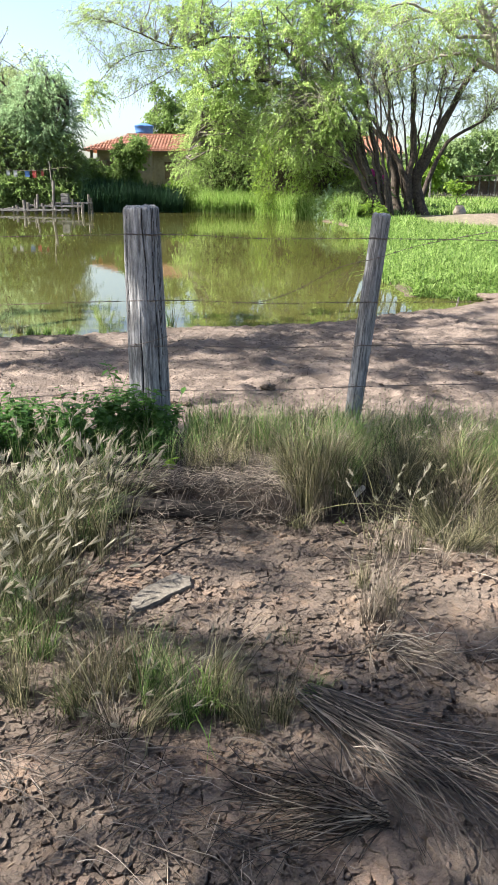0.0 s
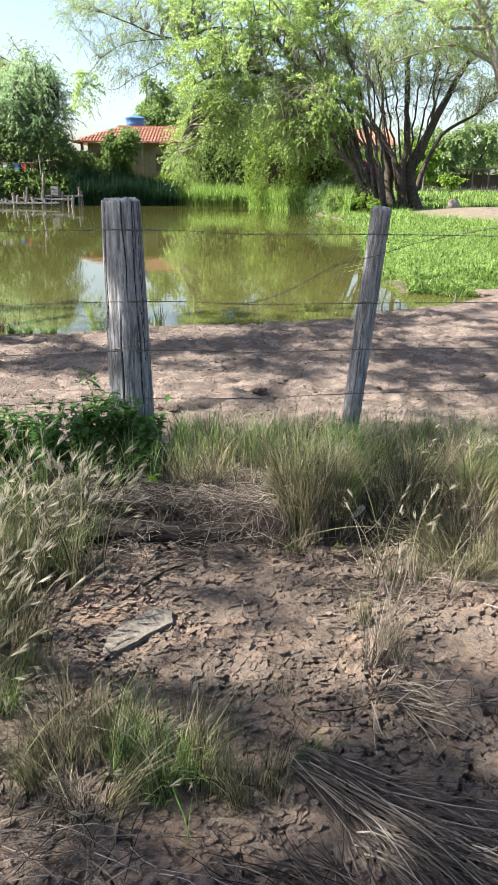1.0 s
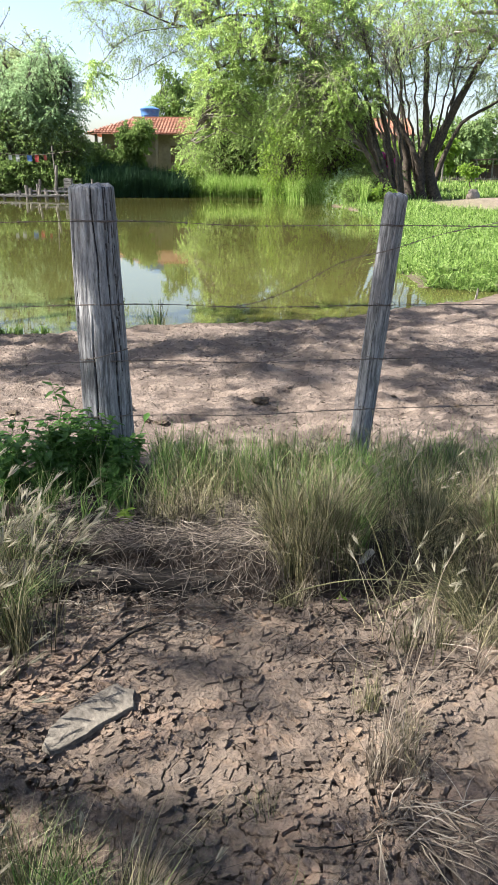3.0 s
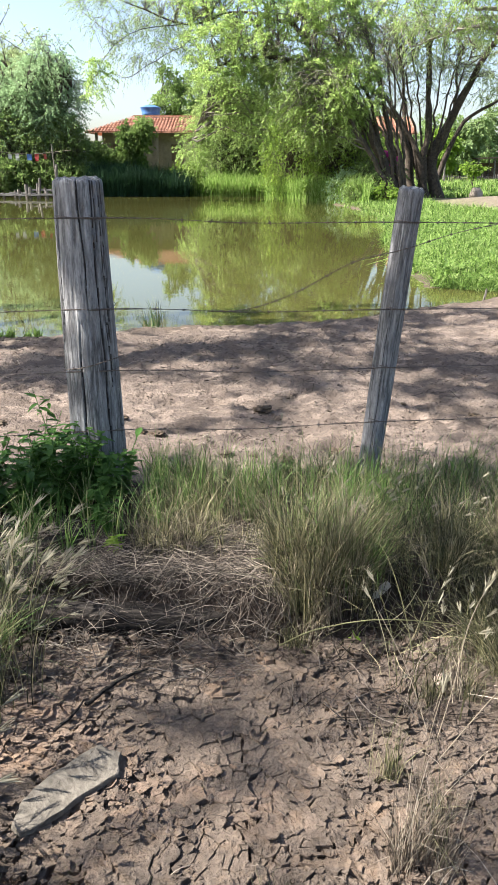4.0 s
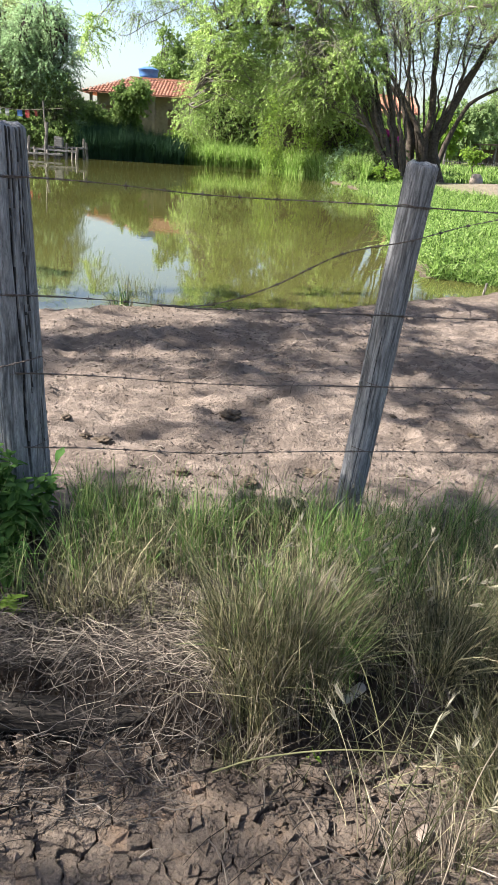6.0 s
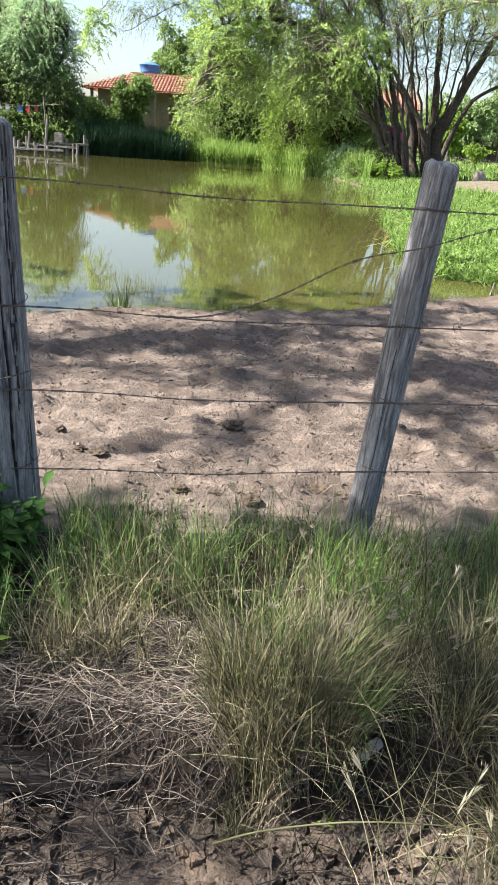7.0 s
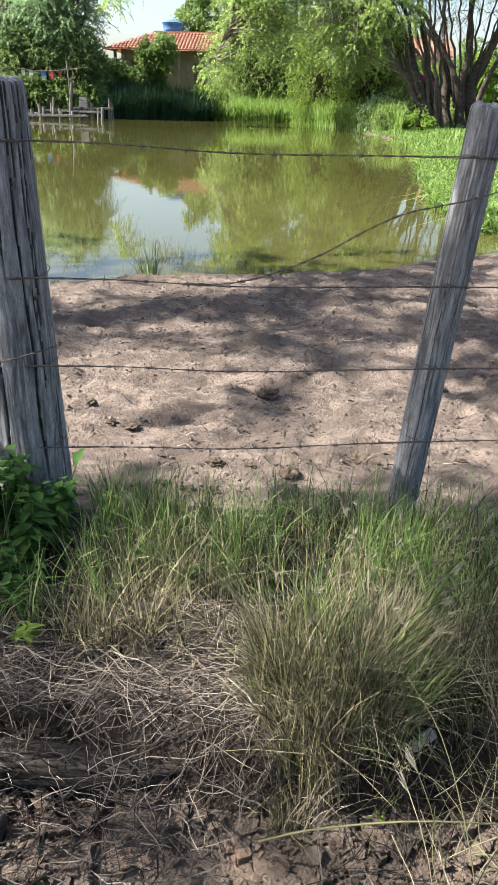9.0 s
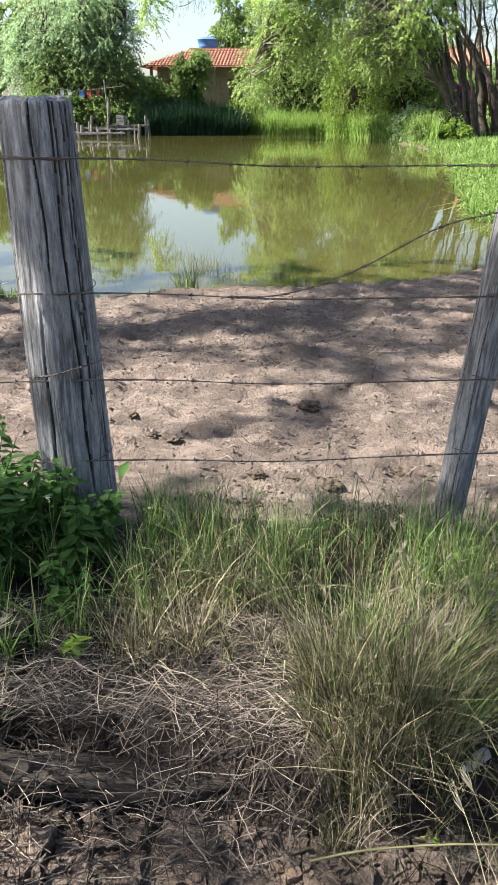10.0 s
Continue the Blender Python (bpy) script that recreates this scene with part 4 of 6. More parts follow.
def water_tank():
    top = thing("water_tank", pose(-8.35, 58.2, 4.75), "round blue plastic water tank on the house roof", "water tank")
    bm = bmesh.new()
    prof = [(0.52, 0.0), (0.6, 0.25), (0.63, 0.28), (0.62, 0.33), (0.66, 0.6), (0.7, 0.64), (0.7, 0.72)]
    for (r0, z0), (r1, z1) in zip(prof, prof[1:]):
        bmesh.ops.create_cone(bm, cap_ends=False, segments=28, radius1=r0, radius2=r1, depth=z1 - z0, matrix=pose(0, 0, (z0 + z1) / 2))
    bmesh.ops.remove_doubles(bm, verts=bm.verts[:], dist=0.002)
    part("body", bm, BLUE, top, smooth=True)
    bm = bmesh.new()
    bmesh.ops.create_cone(bm, cap_ends=True, segments=28, radius1=0.72, radius2=0.3, depth=0.16, matrix=pose(0, 0, 0.79))
    part("lid", bm, BLUE, top)
    bm = bmesh.new()
    box(bm, (0, 0, -0.45), (1.3, 1.3, 0.9), 0.02)
    part("stand", bm, PLASTER, top)


water_tank()


# ---- jetty, pole and washing ----
def jetty():
    top = thing("jetty", pose(0, 0, 0), "rickety grey wooden jetty on thin stakes in the pond", "jetty")
    for x, y, h, r in [(-13.6, 41.6, 0.35, 0.06), (-13.1, 41.9, 0.4, 0.06), (-12.75, 41.5, 0.5, 0.06), (-12.45, 41.9, 0.6, 0.07), (-12.2, 41.5, 0.55, 0.06), (-11.95, 42.0, 0.7, 0.05),
                       (-11.84, 41.6, 0.95, 0.05), (-11.5, 42.0, 0.6, 0.05), (-11.3, 41.5, 0.5, 0.06), (-11.05, 42.0, 1.5, 0.055), (-10.75, 41.5, 0.5, 0.06), (-10.55, 42.2, 0.62, 0.06),
                       (-10.2, 41.6, 0.3, 0.05), (-10.0, 42.1, 0.7, 0.06), (-9.75, 42.4, 0.55, 0.05), (-9.5, 42.0, 0.65, 0.06), (-9.2, 42.6, 0.9, 0.045), (-9.05, 42.7, 1.0, 0.045), (-14.4, 42, 0.4, 0.06), (-15.2, 42, 0.4, 0.06)]:
        part("stake", stake(bmesh.new(), x, y, -0.5, 0.47 + h * rng.uniform(0.75, 1.15), r * 1.6, (rng.normal(0, 0.05), 0)), STAKE, top)
    for (a, b), z, w in [(((-15.5, 41.55), (-12.6, 41.5)), 0.14, 0.12), (((-13.4, 41.9), (-12.0, 41.95)), 0.2, 0.12), (((-12.6, 41.45), (-10.0, 41.5)), 0.16, 0.14), (((-12.3, 42.05), (-9.4, 42.05)), 0.36, 0.11),
                         (((-11.2, 42.3), (-9.0, 42.6)), 0.5, 0.1), (((-15.0, 41.95), (-13.0, 41.95)), 0.16, 0.1)]:
        n = math.hypot(b[0] - a[0], b[1] - a[1])
        bm = bmesh.new()
        box(bm, (0, 0, 0), (n, w * 1.6, 0.1), 0.015)
        for v in bm.verts:
            v.co.z += 0.02 * noise.noise(Vector((v.co.x * 2, z * 9, 0)))
        part("plank", bm, PLANK, top, at=pose((a[0] + b[0]) / 2, (a[1] + b[1]) / 2, z, 0, rng.normal(0, 1.5), math.degrees(math.atan2(b[1] - a[1], b[0] - a[0]))))
    bm = bmesh.new()
    box(bm, (-10.45, 42.5, 0.72), (0.42, 0.3, 0.55), 0.03)
    part("crate", bm, PLANK, top)
    return top


jetty()
tagged(part("tall_pole", stake(bmesh.new(), -10.88, 42.1, -0.5, 3.08, 0.045, (-0.06, 0)), STAKE), "thin pale pole standing beside the jetty", "pole")


def washing_line():
    top = thing("washing_line", pose(0, 0, 0), "sagging line with washing hung between the trees", "washing line")
    p = smooth_path([(-15.4, 44.2, 2.35), (-13.0, 44.2, 2.14), (-10.6, 44.2, 2.35)], 12)
    hung("line", mesh_from("line", *tubes(p[None], np.full((1, 12), 0.01), 4), WIRE), top)
    for x, w, h, c in [(-13.95, 0.18, 0.26, (0.5, 0.5, 0.47)), (-13.55, 0.2, 0.34, (0.45, 0.45, 0.43)), (-12.9, 0.26, 0.32, (0.08, 0.16, 0.36)), (-12.5, 0.22, 0.36, (0.36, 0.05, 0.05)), (-12.05, 0.14, 0.26, (0.33, 0.08, 0.06))]:
        bm = bmesh.new()
        bmesh.ops.create_grid(bm, x_segments=6, y_segments=6, size=0.5, matrix=pose(x, 44.2, 2.15 - h / 2, 90) @ Matrix.Diagonal((w, h, 1, 1)))
        for v in bm.verts:
            v.co.y += 0.03 * noise.noise(v.co * 6)
            v.co.x += 0.03 * (v.co.z - 2.2) * math.sin(v.co.z * 9)
        bmesh.ops.solidify(bm, geom=bm.faces[:], thickness=0.01)
        part("garment", bm, cloth("garment_cloth", c), top)


washing_line()


# ---- fence ----
def fence_post(name, label, foot, tip, r0, r1, bend=0.0, cracks=14, seed=1):
    """A split grey post: fluted, with deep drying cracks that run down it and a rough sawn top."""
    foot, tip = Vector(foot), Vector(tip)
    turn = (tip - foot).to_track_quat("Z", "Y").to_matrix().to_4x4()
    top = thing(name, Matrix.Translation(foot) @ turn, label, "fence post", "fence posts")
    tip, foot = Vector((0, 0, (tip - foot).length)), Vector((0, 0, 0))
    seg, rows, h = 264, 130, (tip - foot).length
    rnd = random.Random(seed)
    lines = [(rnd.uniform(0, 2 * math.pi), rnd.uniform(-0.2, 0.9), rnd.uniform(0.15, 1.0), rnd.uniform(0.006, 0.02), rnd.uniform(0.024, 0.05), rnd.uniform(-0.3, 0.3)) for _ in range(cracks)]
    bm = bmesh.new()
    rings, split = [], set()
    for j in range(rows + 1):
        s = j / rows
        c = (tip - foot) * s + Vector((bend * math.sin(math.pi * min(1, s * 1.0)), 0, 0))
        ring = []
        for i in range(seg):
            a = 2 * math.pi * i / seg
            r, cut = r0 + (r1 - r0) * s, 0.0
            d = Vector((math.cos(a), math.sin(a), 0))
            r *= 1 + 0.05 * noise.noise(Vector((d.x * 1.3 + seed, d.y * 1.3, s * 2))) + 0.025 * noise.noise(Vector((d.x * 7 + seed, d.y * 7, s * 2.5)))
            for a0, s0, ln, dep, wid, twist in lines:
                t = (s - s0) / ln
                if 0 < t < 1:
                    da = abs((a - a0 - twist * t - 0.09 * noise.noise(Vector((s * 7, a0, seed))) + math.pi) % (2 * math.pi) - math.pi)
                    if da < wid:
                        k = (1 - da / wid) * min(1, 5 * t, 5 * (1 - t))
                        cut = max(cut, k)
                        r -= dep * k * r0 / 0.09
            z = 0.0
            if j == rows:
                r *= 0.975
                z = 0.006 * noise.noise(d * 4)
            ring.append(bm.verts.new(c + d * r + Vector((0, 0, z))))
            if cut > 0.5:
                split.add((j, i))
        rings.append(ring)
    for j, (p, q) in enumerate(zip(rings, rings[1:])):
        for i in range(seg):
            f = bm.faces.new((p[i], p[(i + 1) % seg], q[(i + 1) % seg], q[i]))
            # faces deep in a crack take the dark material as painted shade
            if (j, i) in split and (j + 1, i) in split or (j, (i + 1) % seg) in split and (j + 1, (i + 1) % seg) in split:
                f.material_index = 1
    prev = rings[-1]
    for k in (0.8, 0.5, 0.2):
        ring = []
        for i in range(seg):
            o = rings[-1][i].co - (tip - foot)
            ring.append(bm.verts.new((tip - foot) + Vector((o.x * k, o.y * k, 0.008 + 0.012 * noise.noise(Vector((o.x * 40 * k, o.y * 40 * k, seed)))))))
        for i in range(seg):
            bm.faces.new((prev[i], prev[(i + 1) % seg], ring[(i + 1) % seg], ring[i]))
        prev = ring
    bm.faces.new(prev)
    bmesh.ops.recalc_face_normals(bm, faces=bm.faces[:])
    part("shaft", bm, POST, top, smooth=True).data.materials.append(CRACK_SHADE)
    return top


fence_post("fence_post", "thick weathered grey fence post with deep vertical cracks", (-0.622, 4.65, 0.0), (-0.642, 4.65, 1.345), 0.114, 0.0925, 0.006, 26, 1)
fence_post("fence_post", "slim leaning weathered grey fence post", (0.512, 4.8, 0.0), (0.617, 4.8, 1.318), 0.0475, 0.0505, 0.012, 15, 5)


def strand(name, pts, barbs=0.11, label="thin rusty barbed wire strand of the fence", sag=0.0):
    top = thing(name, pose(*pts[0]), label, "wire", "fence wires")
    o = np.array(pts[0])
    k = 90
    p = smooth_path(pts, k, 0.0)
    ln = np.concatenate([[0], np.cumsum(np.linalg.norm(np.diff(p, axis=0), axis=1))])
    two = []
    for ph in (0, math.pi):
        w = p + 0.0016 * np.stack([0 * ln, np.cos(ln * 90 + ph), np.sin(ln * 90 + ph)], 1)
        two.append(tubes(w[None], np.full((1, k), 0.0013), 5))
    v, f = joined(*two)
    hung("wire", mesh_from("wire", v - o, f, WIRE, True), top)
    for d in np.arange(0.05, ln[-1], barbs):
        c = np.array([np.interp(d, ln, p[:, i]) for i in range(3)]) - o
        bits = []
        for _ in range(2):
            u = rng.normal(0, 1, 3) * np.array([0.35, 1, 1])
            u = u / np.linalg.norm(u) * 0.011
            bits.append(tubes(np.stack([c - u, c, c + u])[None], np.array([[0.0005, 0.0014, 0.0005]]), 4))
        bits.append(tubes(np.stack([c + [-0.006, 0, 0], c + [0.006, 0, 0]])[None], np.array([[0.0032, 0.0032]]), 6))
        hung("barb", mesh_from("barb", *joined(*bits), WIRE), top)


def fence_wires():
    for zl, zr in ((1.217, 1.2), (0.885, 0.865), (0.645, 0.625), (0.40, 0.39)):
        xr, yr = 0.522 + 0.08 * zr, 4.747
        yl = 4.65 - 0.116 + 0.016 * zl
        strand("barbed_wire", [(-4.2, 3.9, zl - 0.02), (-2.4, 4.22, zl - 0.03), (-0.635, yl, zl), (0.0, (yl + yr) / 2, (zl + zr) / 2 - 0.01), (xr, yr, zr), (2.4, 5.1, zr - 0.02), (4.2, 5.4, zr + 0.01)])
    strand("loose_wire", [(-0.72, 4.57, 0.645), (-0.632, 4.53, 0.665), (-0.54, 4.55, 0.69), (-0.5, 4.575, 0.7)], 0.3, label="short loose end of wire twisted round the fence post")
    strand("loose_wire", [(-0.16, 4.645, 0.868), (-0.05, 4.66, 0.868), (0.06, 4.68, 0.89), (0.2, 4.7, 0.945), (0.4, 4.725, 1.05), (0.6, 4.742, 1.10), (0.9, 4.88, 1.17), (1.5, 4.95, 1.27), (2.6, 5.1, 1.4)],
           label="loose barbed wire strand slung across the fence")
    for left, zs in ((True, (1.217, 0.885, 0.645, 0.40)), (False, (1.2, 0.865, 0.625, 0.39))):
        for z in zs:
            s = z / 1.33
            bow = math.sin(math.pi * s)
            cx, cy, rr = (-0.622 - 0.02 * s + 0.006 * bow, 4.65, 0.1165 - 0.0215 * s) if left else (0.512 + 0.105 * s + 0.012 * bow, 4.8, 0.0495 + 0.003 * s)
            a = np.linspace(0, 2 * np.pi, 33)
            p = np.stack([cx + rr * np.cos(a), cy + rr * np.sin(a), z + 0.005 * np.sin(a * 2)], 1)
            tagged(hung("tie_wire", mesh_from("tie_wire", *tubes(p[None], np.full((1, 33), 0.0014), 5), WIRE, True)), "thin wire tied round the fence post", "wire", "tie wires")


fence_wires()


# ---- grasses of the near bank ----
rng = np.random.default_rng(33)


def seed_heads(roots, h, bend, fingers=6, size=0.05):
    """Thin stems, each with a plume of feathery fingers at its tip."""
    n = len(roots)
    phi = rng.uniform(0, 2 * np.pi, n)
    off = np.stack([np.cos(phi), np.sin(phi), 0 * phi], 1) * (bend * rng.uniform(0.4, 1.4, n))[:, None] + np.array([0.05, 0, 0])
    s = np.linspace(0, 1, 6)
    P = roots[:, None] + off[:, None] * (s ** 2)[None, :, None]
    P[:, :, 2] += h[:, None] * (s - 0.1 * s ** 3)[None]
    stems = tubes(P, np.broadcast_to(0.0014 * (1 - 0.5 * s), (n, 6)), 3)
    tip, run = P[:, -1], P[:, -1] - P[:, -2]
    run /= np.linalg.norm(run, axis=1, keepdims=True)
    m = fingers * 2
    side = rng.normal(0, 0.17, (n, fingers, 1, 3)).repeat(2, 2).reshape(-1, 3)
    C = np.repeat(tip, m, 0) - np.repeat(run, m, 0) * rng.uniform(0, 0.012, (n * m, 1))
    D = np.repeat(run, m, 0) + side + rng.normal(0, 0.04, (n * m, 3)) + np.repeat(off * 3, m, 0)
    lv = leaves(C, D, size * rng.uniform(0.75, 1.15, len(C)), 0.0032)
    hair = leaves(C + D * 0.4 * size * rng.uniform(0.2, 2, (len(C), 1)), D + rng.normal(0, 0.3, D.shape), 0.014, 0.0012)
    lv = joined(lv, hair)
    return stems, lv


def tuft(name, label, n, cx, cy, rx, ry, h, w, lean, mat, droop=0.3):
    """A tuft made of bunches, each bunch with its own lean and height."""
    k = max(3, n // 70)
    a, q = rng.uniform(0, 2 * np.pi, k), np.sqrt(rng.uniform(0, 1, k))
    pieces = []
    for bx, by in zip(cx + rx * q * np.cos(a), cy + ry * q * np.sin(a)):
        m = max(6, int(n / k * rng.uniform(0.5, 1.5)))
        r = rooted(bx + rng.normal(0, 0.016, m), by + rng.normal(0, 0.016, m))
        out = np.array([bx - cx, by - cy]) / max(rx, ry)
        wind = 0.45 * lean * out + rng.normal(0, 0.4 * lean, 2)
        pieces.append(blades(r, h * rng.uniform(0.6, 1.15) * rng.uniform(0.35, 1.05, m), w * rng.uniform(0.6, 1.4, m), 0.75 * lean, droop, 4, wind))
    return stuff(name, label, "grass", *pieces, mat=mat)


n = 8200
r = strip(n, -0.42, 2.6, 4.14, 4.66, 0.6)
stuff("fence_grass", "green grass growing along the foot of the fence", "grass", blades(r, rng.uniform(0.09, 0.3, n), rng.uniform(0.002, 0.0045, n), 0.45, 0.35, 4), mat=BLADE_GREEN)
n = 9500
r = strip(n, -0.4, 2.4, 4.0, 4.6, 0.5)
stuff("fence_grass", "olive and straw-coloured grass mixed along the fence", "grass", blades(r, rng.uniform(0.08, 0.26, n), rng.uniform(0.0016, 0.0036, n), 0.55, 0.35, 4), mat=BLADE_OLIVE)
n = 2600
r = strip(n, -0.4, 2.4, 3.98, 4.5, 0.6)
stuff("fence_grass", "dead straw-coloured blades at the foot of the fence grass", "grass", blades(r, rng.uniform(0.06, 0.19, n), rng.uniform(0.0016, 0.0034, n), 0.8, 0.35, 4), mat=BLADE_DRY)
tuft("tussock", "dense olive grass tussock on the edge of the bank", 3600, 0.27, 3.88, 0.17, 0.13, 0.36, 0.0024, 0.36, BLADE_OLIVE)
tuft("tussock", "straw-coloured dry blades in a tussock", 1500, 0.27, 3.85, 0.18, 0.13, 0.3, 0.0023, 0.5, BLADE_DRY)
tuft("tussock", "green blades in a tussock on the bank", 1200, 0.3, 3.92, 0.15, 0.12, 0.35, 0.0025, 0.36, BLADE_GREEN)
tuft("tussock", "small yellow-green leafy tuft at the foot of the bank", 240, 0.16, 3.73, 0.09, 0.05, 0.12, 0.0022, 0.7, BLADE_OLIVE)
tuft("tussock", "dry reddish grass clump below the fence", 1100, 0.86, 4.12, 0.15, 0.1, 0.33, 0.0024, 0.4, BLADE_DRY)
tuft("tussock", "sprawling olive grass clump on the bank", 2600, 0.92, 3.95, 0.28, 0.22, 0.34, 0.0026, 0.55, BLADE_OLIVE)
tuft("tussock", "sprawling green grass clump on the bank", 1700, 1.1, 4.1, 0.4, 0.22, 0.34, 0.0028, 0.5, BLADE_GREEN)
tuft("tussock", "sprawling olive grass clump on the bank", 2800, 1.7, 3.9, 0.5, 0.32, 0.35, 0.0027, 0.5, BLADE_OLIVE)
tuft("tussock", "olive grass sprawling down the foot of the bank", 1300, 1.0, 3.72, 0.3, 0.13, 0.3, 0.0025, 0.6, BLADE_OLIVE)
tuft("tussock", "dry straw-coloured grass sprawling down the foot of the bank", 700, 0.95, 3.68, 0.3, 0.15, 0.27, 0.0022, 0.75, BLADE_DRY)
tuft("tussock", "sprawling olive blades beside the grass tussock", 900, 0.64, 3.88, 0.17, 0.1, 0.27, 0.0023, 0.85, BLADE_OLIVE)
tuft("tussock", "olive and grey grass trailing onto the mud", 800, 0.9, 3.5, 0.2, 0.12, 0.27, 0.0023, 0.75, BLADE_OLIVE)
tuft("tussock", "thin olive grass at the edge of the mud", 260, 0.7, 3.46, 0.2, 0.13, 0.27, 0.002, 0.55, BLADE_OLIVE)
tuft("tussock", "thin dry grass at the edge of the mud", 170, 0.6, 3.4, 0.14, 0.13, 0.3, 0.0019, 0.55, BLADE_DRY)
tuft("seeding_grass", "tall pale seeding grass by the weedy bank", 2600, -0.98, 3.5, 0.34, 0.3, 0.38, 0.0025, 0.42, BLADE_OLIVE)
tuft("seeding_grass", "green tall grass by the weedy bank", 1500, -1.02, 3.7, 0.4, 0.3, 0.38, 0.003, 0.42, BLADE_GREEN)
tuft("seeding_grass", "tall grass at the edge of the mud", 2000, -0.92, 2.85, 0.25, 0.36, 0.26, 0.0021, 0.5, BLADE_OLIVE)
tuft("seeding_grass", "green grass at the edge of the mud", 1000, -0.9, 2.8, 0.26, 0.36, 0.25, 0.0025, 0.5, BLADE_GREEN)
tuft("grass_tuft", "thin green and olive grass tuft in the mud", 1700, -0.42, 2.49, 0.32, 0.16, 0.31, 0.002, 0.42, BLADE_OLIVE)
tuft("grass_tuft", "fresh green grass tuft in the mud", 620, -0.32, 2.46, 0.26, 0.13, 0.29, 0.0026, 0.5, BLADE_GREEN)
tuft("grass_tuft", "dry stalks standing in a grass tuft", 560, -0.42, 2.47, 0.34, 0.17, 0.29, 0.002, 0.5, BLADE_DRY)
tuft("grass_tuft", "fresh bright green blades in the mud", 80, -0.2, 2.45, 0.05, 0.04, 0.24, 0.0045, 0.7, BLADE_LUSH)
tuft("grass_tuft", "thin dry grass tuft in the mud", 520, 0.0, 2.4, 0.1, 0.12, 0.27, 0.0018, 0.42, BLADE_OLIVE)
tuft("grass_tuft", "thin dry grass tuft in the mud", 280, 0.42, 2.95, 0.07, 0.06, 0.32, 0.0018, 0.42, BLADE_DRY)
tuft("grass_tuft", "sparse olive stems beside the dry tuft", 160, 0.42, 3.05, 0.12, 0.16, 0.28, 0.002, 0.4, BLADE_OLIVE)
tuft("grass_tuft", "low olive grass sprouting in the mud", 160, 0.02, 2.78, 0.12, 0.08, 0.1, 0.002, 0.6, BLADE_OLIVE)
tuft("grass_tuft", "low green sprouts at the head of the flattened straw", 180, 0.13, 2.54, 0.04, 0.04, 0.09, 0.002, 0.6, BLADE_GREEN)
for cx, cy, rx, ry, n, h in ((-0.92, 3.5, 0.4, 0.36, 230, 0.47), (-0.9, 2.85, 0.28, 0.38, 180, 0.36), (0.52, 3.45, 0.12, 0.2, 16, 0.4), (0.8, 4.2, 0.7, 0.3, 40, 0.3), (0.2, 4.55, 0.5, 0.1, 14, 0.3), (1.3, 3.8, 0.5, 0.3, 50, 0.38), (0.4, 3.98, 0.28, 0.15, 50, 0.36), (-0.35, 2.35, 0.25, 0.12, 26, 0.27)):
    st, hd = seed_heads(scatter(n, cx, cy, rx, ry), h * rng.uniform(0.7, 1.15, n), 0.12, size=0.056 if cx < -0.6 else 0.034 if cy < 3.9 else 0.022)
    stuff("seed_stalks", "thin pale stalks of seeding grass", "grass", st, mat=BLADE_OLIVE)
    stuff("seed_plumes", "feathery pale seed heads on grass stalks", "grass", hd, mat=HEAD)


def lying(n, cx, cy, rx, ry, length, heading, spread, z=0.012, pile=0.03, w=0.0035):
    """Straw lying on the ground, fanned about a heading in degrees."""
    roots = scatter(n, cx, cy, rx, ry)
    a = np.radians(heading + rng.normal(0, spread, n))
    L = length * rng.uniform(0.4, 1.2, n)
    s = np.linspace(0, 1, 5)
    curl = rng.normal(0, 0.25, n)
    ang = a[:, None] + curl[:, None] * s
    P = np.zeros((n, 5, 3))
    P[:, :, 0] = roots[:, :1] + L[:, None] * np.cos(ang) * s
    P[:, :, 1] = roots[:, 1:2] + L[:, None] * np.sin(ang) * s
    lift = rng.uniform(0, pile, n)
    z = z + 0.009 * (P[:, :, 1] < 3.7)
    P[:, :, 2] = ground_z(P[:, :, 0], P[:, :, 1]) + z + lift[:, None] * (1 + 1.2 * s * (1 - s)) + 0.01 * np.sin(4 * s + curl[:, None] * 9)
    return tubes(P, np.broadcast_to(w * 0.5 * (1 - 0.6 * s), (n, 5)), 3)


def tangle(n, x, y, z, length, w=0.0026, tilt=0.22, along=55):
    """Crossed dry stalks lying in a loose mat between the limits given."""
    C = np.stack([rng.uniform(*x, n), rng.uniform(*y, n), rng.uniform(*z, n)], 1)
    a, p = np.radians(rng.normal(0, along, n)), rng.normal(0, tilt, n)
    D = np.stack([np.cos(a) * np.cos(p), np.sin(a) * np.cos(p), np.sin(p)], 1)
    L = length * rng.uniform(0.35, 1.3, n)
    s = np.linspace(-0.5, 0.5, 5)
    P = C[:, None] + D[:, None] * (L[:, None] * s)[..., None]
    P += rng.normal(0, 0.035, P.shape) * L[:, None, None] * np.array([0.7, 1, 0.7])
    P[:, :, 2] = np.maximum(P[:, :, 2], ground_z(P[:, :, 0], P[:, :, 1]) + 0.004)
    return tubes(P, np.broadcast_to(w * 0.5 * np.array([0.7, 1, 1, 0.9, 0.4]), (n, 5)) * rng.uniform(0.6, 1.4, (n, 1)), 3)


